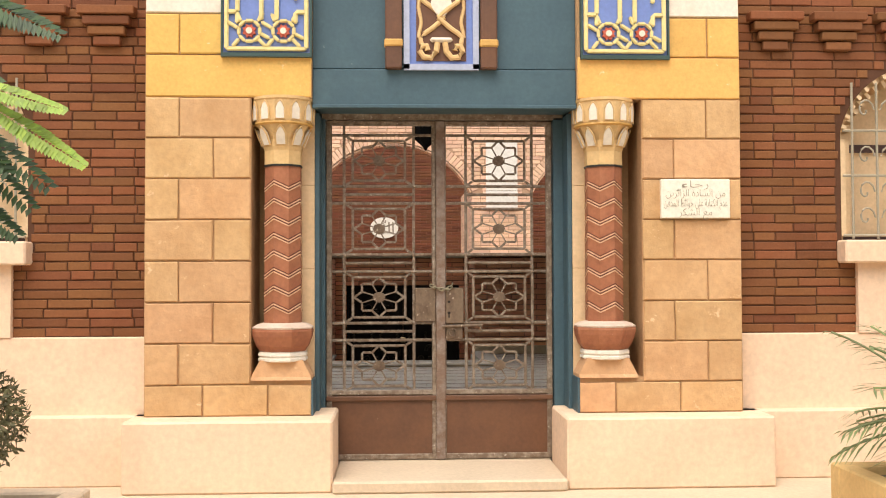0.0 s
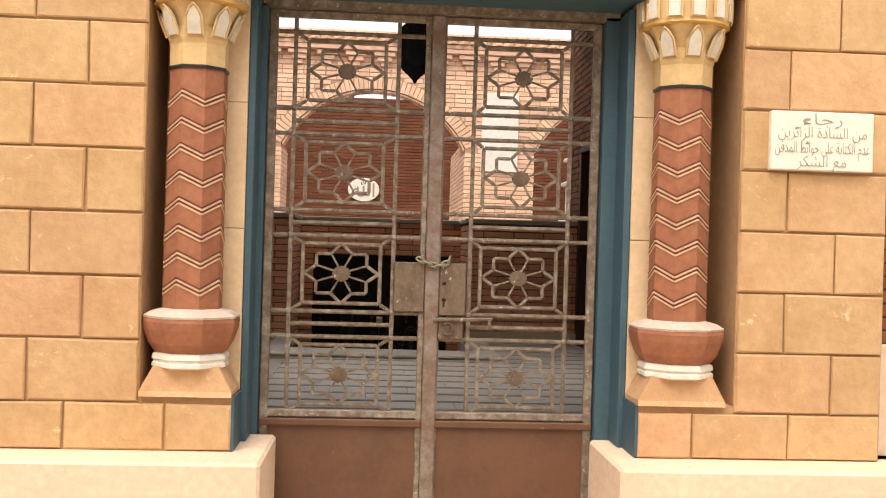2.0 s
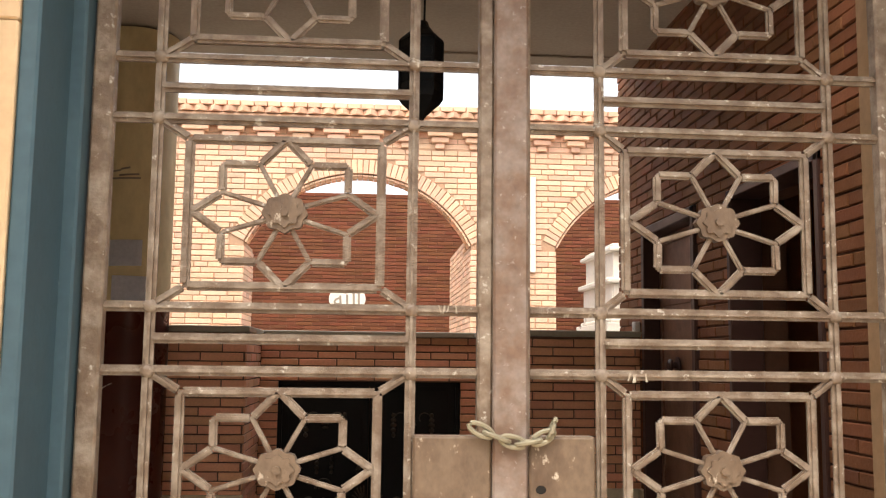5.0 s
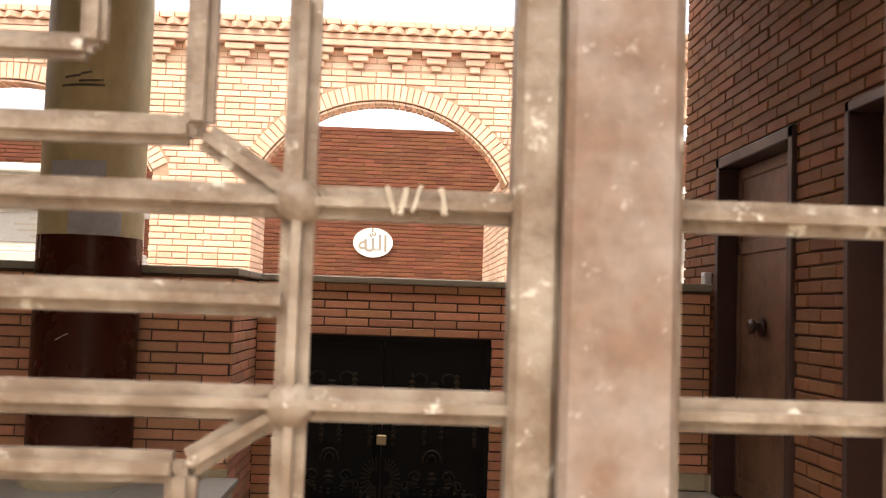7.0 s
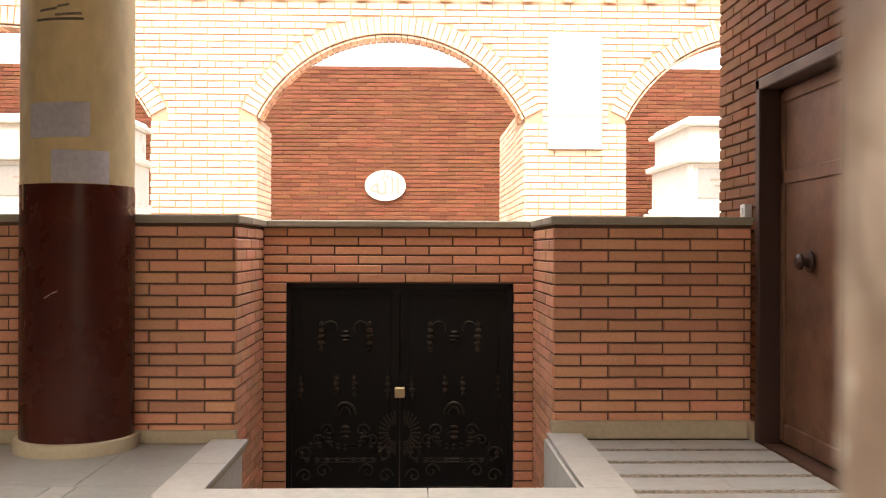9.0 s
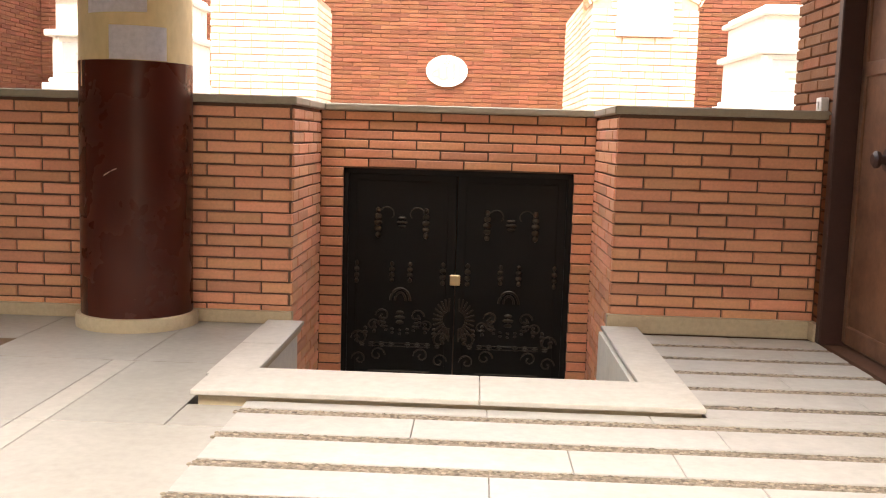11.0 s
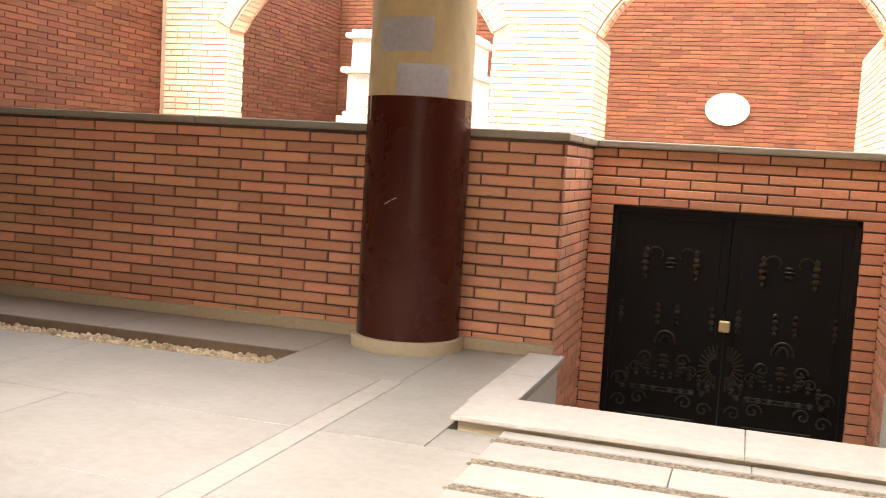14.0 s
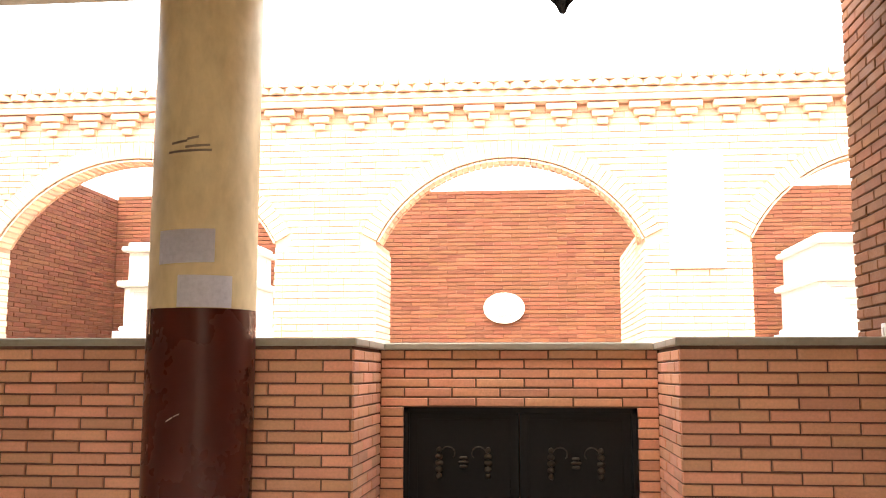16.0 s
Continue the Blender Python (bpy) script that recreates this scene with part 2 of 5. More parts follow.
def boxes(*rows, c=0.0):
    bm = bmesh.new()
    for r in rows:
        box(bm, *r, c=c)
    return bm


def rod(bm, a, b, w, d, way=(0, 1, 0), soft=0.3):
    """A flat bar from a to b, w wide and d deep along way."""
    a, b, way = Vector(a), Vector(b), Vector(way)
    along = (b - a).normalized()
    side = along.cross(way).normalized()
    m = Matrix((side, along, way)).transposed().to_4x4()
    m.translation = (a + b) / 2
    made = bmesh.ops.create_cube(bm, size=1, matrix=m @ Matrix.Diagonal((w, (b - a).length, d, 1)))
    edges = list({e for v in made["verts"] for e in v.link_edges})
    bmesh.ops.bevel(bm, geom=edges, offset=min(w, d) * soft, segments=2, affect="EDGES")
    return bm


def lathe(profile, sides=32, turn=0.0, centre=(0, 0), bm=None):
    """A turned body from (radius, height) pairs."""
    bm = bm or bmesh.new()
    rings = []
    for r, z in profile:
        rings.append([bm.verts.new((centre[0] + r * math.cos(turn + 2 * math.pi * k / sides), centre[1] + r * math.sin(turn + 2 * math.pi * k / sides), z)) for k in range(sides)])
    for lo, hi in zip(rings, rings[1:]):
        for k in range(sides):
            bm.faces.new((lo[k], lo[(k + 1) % sides], hi[(k + 1) % sides], hi[k]))
    bm.faces.new(rings[0][::-1])
    bm.faces.new(rings[-1])
    return bm


def prism(bm, outline, y0, y1):
    """An outline in x, z drawn out from y0 to y1."""
    front = [bm.verts.new((x, y0, z)) for x, z in outline]
    rear = [bm.verts.new((x, y1, z)) for x, z in outline]
    bm.faces.new(front)
    bm.faces.new(rear[::-1])
    for k in range(len(front)):
        j = (k + 1) % len(front)
        bm.faces.new((front[j], front[k], rear[k], rear[j]))
    return bm


def tube(bm, points, r, sides=6, closed=False):
    """A round bar along points."""
    pts = [Vector(p) for p in points]
    rings = []
    for k, p in enumerate(pts):
        if closed:
            d = pts[(k + 1) % len(pts)] - pts[k - 1]
        else:
            d = pts[min(k + 1, len(pts) - 1)] - pts[max(k - 1, 0)]
        d.normalize()
        side = d.cross(Vector((0.13, 0.31, 0.94)) if abs(d.z) < 0.9 else Vector((0.9, 0.3, 0.1))).normalized()
        up = side.cross(d)
        rings.append([bm.verts.new(p + r * (math.cos(2 * math.pi * s / sides) * side + math.sin(2 * math.pi * s / sides) * up)) for s in range(sides)])
    for k in range(len(rings) if closed else len(rings) - 1):
        lo, hi = rings[k], rings[(k + 1) % len(rings)]
        for s in range(sides):
            bm.faces.new((lo[s], lo[(s + 1) % sides], hi[(s + 1) % sides], hi[s]))
    if not closed:
        bm.faces.new(rings[0][::-1])
        bm.faces.new(rings[-1])
    return bm


def shade(me, smooth):
    if smooth:
        me.polygons.foreach_set("use_smooth", [True] * len(me.polygons))
        me.set_sharp_from_angle(angle=radians(35))


def part(name, bm, mat, parent=None, label="", smooth=False):
    """Links a bmesh as one mesh object under a thing or under a part."""
    bmesh.ops.recalc_face_normals(bm, faces=bm.faces)
    me = bpy.data.meshes.new(name)
    bm.to_mesh(me)
    bm.free()
    me.materials.append(mat)
    shade(me, smooth)
    ob = new(name, me)
    ob.parent = parent
    return tagged(ob, label)


def structure(name, bm, mat, label, smooth=False):
    return tagged(part(name, bm, mat, None, label, smooth), kind="structure", category=name.split("_")[0])


def thing(name, label, category, at=(0, 0, 0), group=""):
    ob = new(name)
    ob.location = at
    return tagged(ob, label, category, group)


def brick_data(w, h, d, c):
    """Verts and faces of a brick with chamfered front edges: x along, front towards -y, z up."""
    v = [(x * w / 2, d, z * h / 2) for x, z in ((-1, -1), (1, -1), (1, 1), (-1, 1))]
    v += [(x * w / 2, c, z * h / 2) for x, z in ((-1, -1), (1, -1), (1, 1), (-1, 1))]
    v += [(x * (w / 2 - c), 0, z * (h / 2 - c)) for x, z in ((-1, -1), (1, -1), (1, 1), (-1, 1))]
    f = [(8, 9, 10, 11)]
    for k in range(4):
        j = (k + 1) % 4
        f += [(k, j, 4 + j, 4 + k), (4 + k, 4 + j, 8 + j, 8 + k)]
    return v, f


class Pile:
    """Pieces gathered into one mesh."""

    def __init__(self):
        self.v, self.f = [], []

    def add(self, verts, faces, m):
        n = len(self.v)
        self.v += [tuple(m @ Vector(p)) for p in verts]
        self.f += [tuple(n + k for k in face) for face in faces]

    def finish(self, name, mat, parent, label=""):
        if not self.v:
            return None
        me = bpy.data.meshes.new(name)
        me.from_pydata(self.v, [], self.f)
        me.materials.append(mat)
        me.update()
        ob = new(name, me)
        ob.parent = parent
        return tagged(ob, label, kind="stuff")


def brickwork(wall, at, turn, u0, u1, v0, v1, mat, length=0.286, pitch=0.0602, joint=0.009, depth=0.012, hole=None, near=None, uneven=0.0015, limit=290, seed=1, bond=0.5, headers=False, mixed=False, name="brick"):
    """Courses of bricks on a wall. at: the wall's origin, turn: degrees about z (0 faces -y). u runs along, v up."""
    rnd = random.Random(seed)
    m = pose(*at, 0, 0, turn)
    pile, shared, made = Pile(), {}, 0
    h, rows = pitch - joint, int((v1 - v0) / pitch + 0.3)
    for r in range(rows):
        vz = v0 + (r + 0.5) * pitch
        if vz + h / 2 > v1 + 0.004:
            break
        step = length / 2 if headers and r % 3 == 1 else length
        u = u0 - (step * bond if r % 2 else 0) - (rnd.random() * 0.02 if uneven > 0.002 else 0)
        while u < u1 - 0.01:
            if mixed:
                step = length if rnd.random() < 0.62 else length * 0.52
            a, b = max(u + joint / 2, u0), min(u + step - joint / 2, u1)
            u += step
            if b - a < 0.02:
                continue
            whole = abs(b - a - (step - joint)) < 1e-4
            runs = [(a, b)]
            if hole:
                k = 8
                ok = [not (hole(a + (b - a) * (i + 0.5) / k, vz - h / 2) or hole(a + (b - a) * (i + 0.5) / k, vz + h / 2)) for i in range(k)]
                runs, start = [], None
                for i in range(k + 1):
                    good = i < k and ok[i]
                    if good and start is None:
                        start = i
                    if not good and start is not None:
                        runs.append((a + (b - a) * start / k, a + (b - a) * i / k))
                        start = None
                whole = whole and len(runs) == 1 and runs[0][1] - runs[0][0] > b - a - 1e-4
            for ra, rb in runs:
                if rb - ra < 0.02:
                    continue
                off = rnd.uniform(-1, 1) * uneven
                place = m @ pose((ra + rb) / 2, -depth + off, vz + rnd.uniform(-1, 1) * uneven * 0.6, 0, rnd.uniform(-1, 1) * uneven * 110, 0)
                if whole and made < limit and near and near((ra + rb) / 2, vz):
                    key = (step, made % 3)
                    if key not in shared:
                        v, f = brick_data(step - joint, h * (1, 0.97, 1.02)[made % 3], depth + 0.02, 0.004)
                        me = bpy.data.meshes.new(name)
                        me.from_pydata(v, [], f)
                        me.materials.append(mat)
                        shared[key] = me
                    ob = new(name, shared[key])
                    ob.parent, ob.matrix_basis = wall, place
                    made += 1
                else:
                    v, f = brick_data(rb - ra, h, depth + 0.02, 0.004)
                    pile.add(v, f, place)
    pile.finish("brickwork", mat, wall)

# ---- setting: street, facade, portal ----
GROUND, FLOOR, COURT = 0.08, 0.42, 1.53
structure("ground", boxes((-60, 60, -60, 0.3, -1.4, GROUND - 0.006), (-60, 60, 14.0, 60, -1.4, GROUND - 0.006), (-60, -9.0, 0.3, 14.0, -1.4, GROUND - 0.006), (3.2, 60, 0.3, 14.0, -1.4, GROUND - 0.006)), M_PAVE, "pale dusty street ground in front of the building")
pave = structure("pavement", boxes((-7, 7, -9, -0.3, GROUND - 0.005, GROUND)), M_PAVE, "pale worn paving before the portal")
structure("threshold", boxes((-0.63, 0.71, -0.64, 0.3, GROUND, 0.15), c=0.012), M_PAVE, "worn pale stone threshold step under the gate")


def arch_outline(cx, half, spring, rise, n=20):
    """Points of a segmental arch from left to right."""
    r = (half * half + rise * rise) / (2 * rise)
    a = math.asin(min(1, half / r)) if rise < half else math.pi - math.asin(half / r)
    return [(cx + r * math.sin(-a + 2 * a * k / n), spring + rise - r + r * math.cos(-a + 2 * a * k / n)) for k in range(n + 1)]


def arched_wall(bm, x0, x1, y0, y1, z0, z1, arches):
    """A wall with arched openings (centre, half width, foot, spring, rise)."""
    edges = [x0]
    for cx, half, foot, spring, rise in arches:
        edges += [cx - half, cx + half]
        pts = arch_outline(cx, half, spring, rise)
        outline = [(cx - half, z1)] + [(cx - half, spring)] + pts[1:-1] + [(cx + half, spring), (cx + half, z1)]
        for (xa, za), (xb, zb) in zip(outline[1:-1], outline[2:-1]):
            if xb - xa > 1e-5:
                prism(bm, [(xa, za), (xb, zb), (xb, z1), (xa, z1)], y0, y1)
        if foot > z0:
            box(bm, cx - half, cx + half, y0, y1, z0, foot)
    edges.append(x1)
    for a, b in zip(edges[::2], edges[1::2]):
        if b - a > 1e-4:
            box(bm, a, b, y0, y1, z0, z1)
    return bm


WIN_L, WIN_R = (-3.0, 0.53, 1.5, 2.2, 0.42), (3.03, 0.53, 1.5, 2.2, 0.42)
wall_l = structure("wall_street_left", arched_wall(bmesh.new(), -8.0, -1.735, -0.242, 0.3, 0.9, 4.3, [WIN_L]), M_DARKJOINT, "brown brick street wall with recessed joints")
wall_r = structure("wall_street_right", arched_wall(bmesh.new(), 1.805, 8.0, -0.242, 0.3, 0.9, 4.3, [WIN_R]), M_DARKJOINT, "brown brick street wall with recessed joints")


def in_arch(u, v, arches, grow=0.0):
    for cx, half, foot, spring, rise in arches:
        if abs(u - cx) < half + grow and foot - grow < v:
            r = (half * half + rise * rise) / (2 * rise)
            if v < spring or (u - cx) ** 2 + (v - (spring + rise - r)) ** 2 < (r + grow) ** 2:
                return True
    return False


for name, side, a, b in (("plinth_left", -1, -8.0, -1.735), ("plinth_right", 1, 1.805, 8.0)):
    structure(name, boxes((a, b, -0.275, 0.3, GROUND, 0.95), (a, b, -0.36, 0.3, GROUND, 0.49), c=0.008), M_PINK, "pale pink rendered wall base in two tiers")
for name, a, b in (("portal_base_left", -1.815, -0.63), ("portal_base_right", 0.71, 1.93)):
    structure(name, boxes((a, b, -0.6, -0.04, GROUND, 0.49), c=0.012), M_PINK, "pale pink rendered block under the portal")


def portal_side(name, x_out, x_niche, x_jamb, joints, low):
    """One stone side of the portal with its column niche; blocks are pieces of their own."""
    s = 1 if x_jamb > x_out else -1

    def span(a, b, *rest):
        return (min(a, b), max(a, b), *rest)
    core = boxes(span(x_out, x_niche, -0.393, 0.3, 0.49, 4.3), span(x_niche, x_niche + s * 0.15, -0.05, 0.3, 0.70, 2.365), span(x_niche + s * 0.15, x_jamb, -0.2, 0.3, 0.70, 2.365), span(x_niche, x_jamb, -0.393, 0.3, 0.49, 0.70), span(x_niche, x_jamb, -0.393, 0.3, 2.365, 4.3))
    wall = structure(name, core, M_JOINT, "tan stone portal side with rusticated blocks and a niche")
    for za, zb in ((0.70, 1.352), (1.354, 1.862), (1.864, 2.36)):
        part("niche_lining", boxes(span(x_niche + s * 0.146, x_jamb, -0.212, -0.19, za, zb), c=0.003), M_CREAM, wall, "smooth cream stone lining of the niche")
    rows = [0.49, 0.674, 0.915, 1.157, 1.40, 1.642, 1.885, 2.127, 2.366]
    def block(a, b, z0, z1, mat):
        a, b = min(a, b), max(a, b)
        v, f = brick_data(b - a - 0.008, z1 - z0 - 0.008, 0.03, 0.006)
        me = bpy.data.meshes.new("stone_block")
        me.from_pydata([(p[0] + RND.uniform(-1, 1) * 0.003, p[1] + RND.uniform(-1, 1) * 0.0015, p[2] + RND.uniform(-1, 1) * 0.0025) for p in v], [], f)
        me.materials.append(mat)
        ob = new("stone_block", me)
        ob.parent, ob.location = wall, ((a + b) / 2, -0.408 + RND.uniform(-1, 1) * 0.002, (z0 + z1) / 2)
    for k, (z0, z1) in enumerate(zip(rows, rows[1:])):
        end = x_jamb if k == 0 else x_niche
        cuts = [x_out] + ([x_out + s * low[0], x_out + s * low[1]] if k == 0 else [x_out + s * joints[k % 2]]) + [end]
        for a, b in zip(cuts, cuts[1:]):
            block(a, b, z0, z1, M_STONE)
    block(x_out, x_jamb, 2.366, 2.62, M_YELLOW)
    orn = x_out + s * 0.455
    for a, b in ((x_out, x_out + s * 0.2), (x_out + s * 0.2, orn)):
        block(a, b, 2.62, 2.862, M_YELLOW)
    block(x_out, orn, 2.862, 3.104, M_WHITE)
    for z in (3.104, 3.346, 3.588):
        block(x_out, orn, z, z + 0.242, M_YELLOW)
        block(orn, x_jamb, z + 0.25, z + 0.492, M_YELLOW)
    return wall


pl = portal_side("portal_left", -1.74, -1.12, -0.765, (0.4, 0.2), (0.34, 0.72))
pr = portal_side("portal_right", 1.81, 1.207, 0.82, (0.41, 0.21), (0.38, 0.77))


def blue_surround():
    """The painted reveal, frame and lintel round the gate."""
    lintel = boxes((-0.765, 0.82, -0.36, 0.06, 2.33, 2.548), (-0.765, 0.82, 0.06, 0.3, 2.46, 2.548), (-0.765, 0.82, -0.352, 0.3, 2.552, 4.3), (-0.765, 0.82, -0.372, -0.3, 2.312, 2.335), c=0.004)
    ob = structure("lintel", lintel, M_BLUE, "dark blue painted lintel over the gate")
    part("door_frame", boxes((-0.764, -0.735, -0.205, 0.06, 0.49, 2.312), (-0.768, -0.712, -0.05, 0.05, 0.15, 2.312), (0.790, 0.819, -0.205, 0.06, 0.49, 2.312), (0.728, 0.823, -0.05, 0.05, 0.15, 2.312), c=0.004), M_BLUE, ob)
    part("reveal_foot", boxes((-0.768, -0.757, -0.4, -0.2, 0.49, 0.70), (0.812, 0.823, -0.4, -0.2, 0.49, 0.70)), M_BLUE, ob)
    part("head_rail", boxes((-0.735, 0.79, -0.05, 0.05, 2.296, 2.330)), M_GATE, ob)
    return ob


blue_surround()


def ornament_side(cx, x0, x1):
    t = thing("ornament_panel", "carved panel of yellow strapwork with red and white rosettes on blue", "ornament panel", ((x0 + x1) / 2, -0.405, 2.62), "carved panels of the portal")
    w, h = (x1 - x0) / 2, 0.73
    part("backing", boxes((-w, w, -0.01, 0.02, 0, h)), M_TILEBLUE, t)
    part("border", boxes((-w - 0.012, w + 0.012, -0.03, 0.02, -0.018, 0.006), (-w - 0.012, -w, -0.028, 0.02, 0, h), (w, w + 0.012, -0.028, 0.02, 0, h)), M_TILEGREEN, t)
    straps = bmesh.new()
    d = 0.022
    for a, b in (((-w + 0.02, 0.03), (w - 0.02, 0.03)), ((-w + 0.02, 0.03), (-w + 0.02, h)), ((w - 0.02, 0.03), (w - 0.02, h)), ((-w + 0.02, 0.25), (-0.17, 0.25)), ((0.17, 0.25), (w - 0.02, 0.25)),
                 ((-0.17, 0.18), (-0.17, 0.25)), ((0.17, 0.18), (0.17, 0.25)), ((-0.03, 0.2), (-0.03, h)), ((0.06, 0.2), (0.06, h)), ((-0.17, 0.25), (-0.17, h)), ((0.17, 0.32), (0.17, h))):
        rod(straps, (a[0], -0.02, a[1]), (b[0], -0.02, b[1]), 0.026, d)
    for sx in (-0.1, 0.1):
        ring = [(sx + 0.066 * math.cos(radians(22.5 + 45 * k)), 0.135 + 0.066 * math.sin(radians(22.5 + 45 * k))) for k in range(8)]
        for k in range(8):
            a, b = ring[k], ring[(k + 1) % 8]
            rod(straps, (a[0], -0.021, a[1]), (b[0], -0.021, b[1]), 0.02, d)
        for a, b in (((sx - 0.06, 0.09), (sx - 0.1, 0.04)), ((sx + 0.05, 0.09), (sx + 0.1, 0.04)), ((sx - 0.05, 0.19), (sx - 0.07, 0.24)), ((sx + 0.05, 0.19), (sx + 0.08, 0.25)), ((sx - 0.065, 0.15), (sx - 0.13, 0.19)), ((sx + 0.065, 0.12), (sx + 0.12, 0.09))):
            rod(straps, (a[0], -0.021, a[1]), (b[0], -0.021, b[1]), 0.022, d)
    part("strapwork", straps, M_STRAP, t)
    for sx in (-0.1, 0.1):
        star = bmesh.new()
        prism(star, [(sx + (0.042 if k % 2 else 0.03) * math.cos(math.pi * k / 8), 0.135 + (0.042 if k % 2 else 0.03) * math.sin(math.pi * k / 8)) for k in range(16)], -0.03, 0)
        part("rosette", star, M_RED, t)
        eye = bmesh.new()
        prism(eye, [(sx + 0.019 * math.cos(math.pi * k / 6), 0.135 + 0.019 * math.sin(math.pi * k / 6)) for k in range(12)], -0.038, 0)
        part("rosette_centre", eye, M_WHITE, t)


ornament_side(-1, -1.283, -0.775)
ornament_side(1, 0.85, 1.363)


def ornament_middle():
    t = thing("lintel_ornament", "pierced ochre arabesque on light blue between brown pilasters", "ornament panel", (0.005, -0.36, 2.545), "carved panels of the portal")
    part("backing", boxes((-0.22, 0.22, -0.012, 0.03, 0, 0.9)), M_TILEBLUE, t)
    part("border", boxes((-0.225, -0.19, -0.03, 0.02, 0, 0.9), (0.19, 0.225, -0.03, 0.02, 0, 0.9), (-0.225, 0.225, -0.03, 0.02, -0.005, 0.03)), material("light_blue_border", (0.42, 0.47, 0.62), 0.55), t)
    part("ground_plate", boxes((-0.15, 0.15, -0.017, 0.0, 0.05, 0.9)), M_PLATE, t, "dark brown ground behind the arabesque")
    for s in (-1, 1):
        for z0, f in ((0.0, 1), (0.62, -1)):
            volute = [(s * 0.022, z0 + f * 0.16), (s * 0.030, z0 + f * 0.105), (s * 0.062, z0 + f * 0.068), (s * 0.105, z0 + f * 0.072), (s * 0.128, z0 + f * 0.105), (s * 0.116, z0 + f * 0.140), (s * 0.088, z0 + f * 0.138), (s * 0.082, z0 + f * 0.112)]
            part("arabesque_volute", tube(bmesh.new(), [(px, -0.026, pz) for px, pz in volute], 0.019, 8), M_CAPITAL, t, smooth=True)
            strap = [(s * 0.118, z0 + f * 0.15), (s * 0.125, z0 + f * 0.19), (s * 0.10, z0 + f * 0.215), (s * 0.05, z0 + f * 0.25), (s * -0.02, z0 + f * 0.31)]
            part("arabesque_strap", tube(bmesh.new(), [(px, -0.024 - 0.004 * s, pz) for px, pz in strap], 0.015, 8), M_CAPITAL, t, smooth=True)
        part("arabesque_stem", tube(bmesh.new(), [(s * (0.128 + 0.008 * math.cos(k)), -0.02, 0.19 + 0.03 * k) for k in range(9)], 0.011), M_CAPITAL, t, smooth=True)
    part("arabesque_tongue", boxes((-0.068, 0.068, -0.04, 0, 0.162, 0.190), c=0.012), M_WHITE, t, "white tongue")
    spade = bmesh.new()
    prism(spade, [(0.058 * math.sin(q) * (1.0 - 0.45 * math.cos(q)), 0.375 - 0.062 * math.cos(q)) for q in [2 * math.pi * k / 20 for k in range(20)]], -0.036, 0)
    part("arabesque_leaf", spade, M_WHITE, t, "white leaf")
    for s in (-1, 1):
        a, b = sorted((s * 0.235, s * 0.335))
        part("pilaster", boxes((a, b, -0.05, 0.02, 0.0, 0.9), c=0.008), M_PLATE, t, "dark brown pilaster")
        part("pilaster_band", boxes((a - 0.006, b + 0.006, -0.06, 0.02, 0.13, 0.175), c=0.008), M_GOLD, t, "ochre band")


ornament_middle()


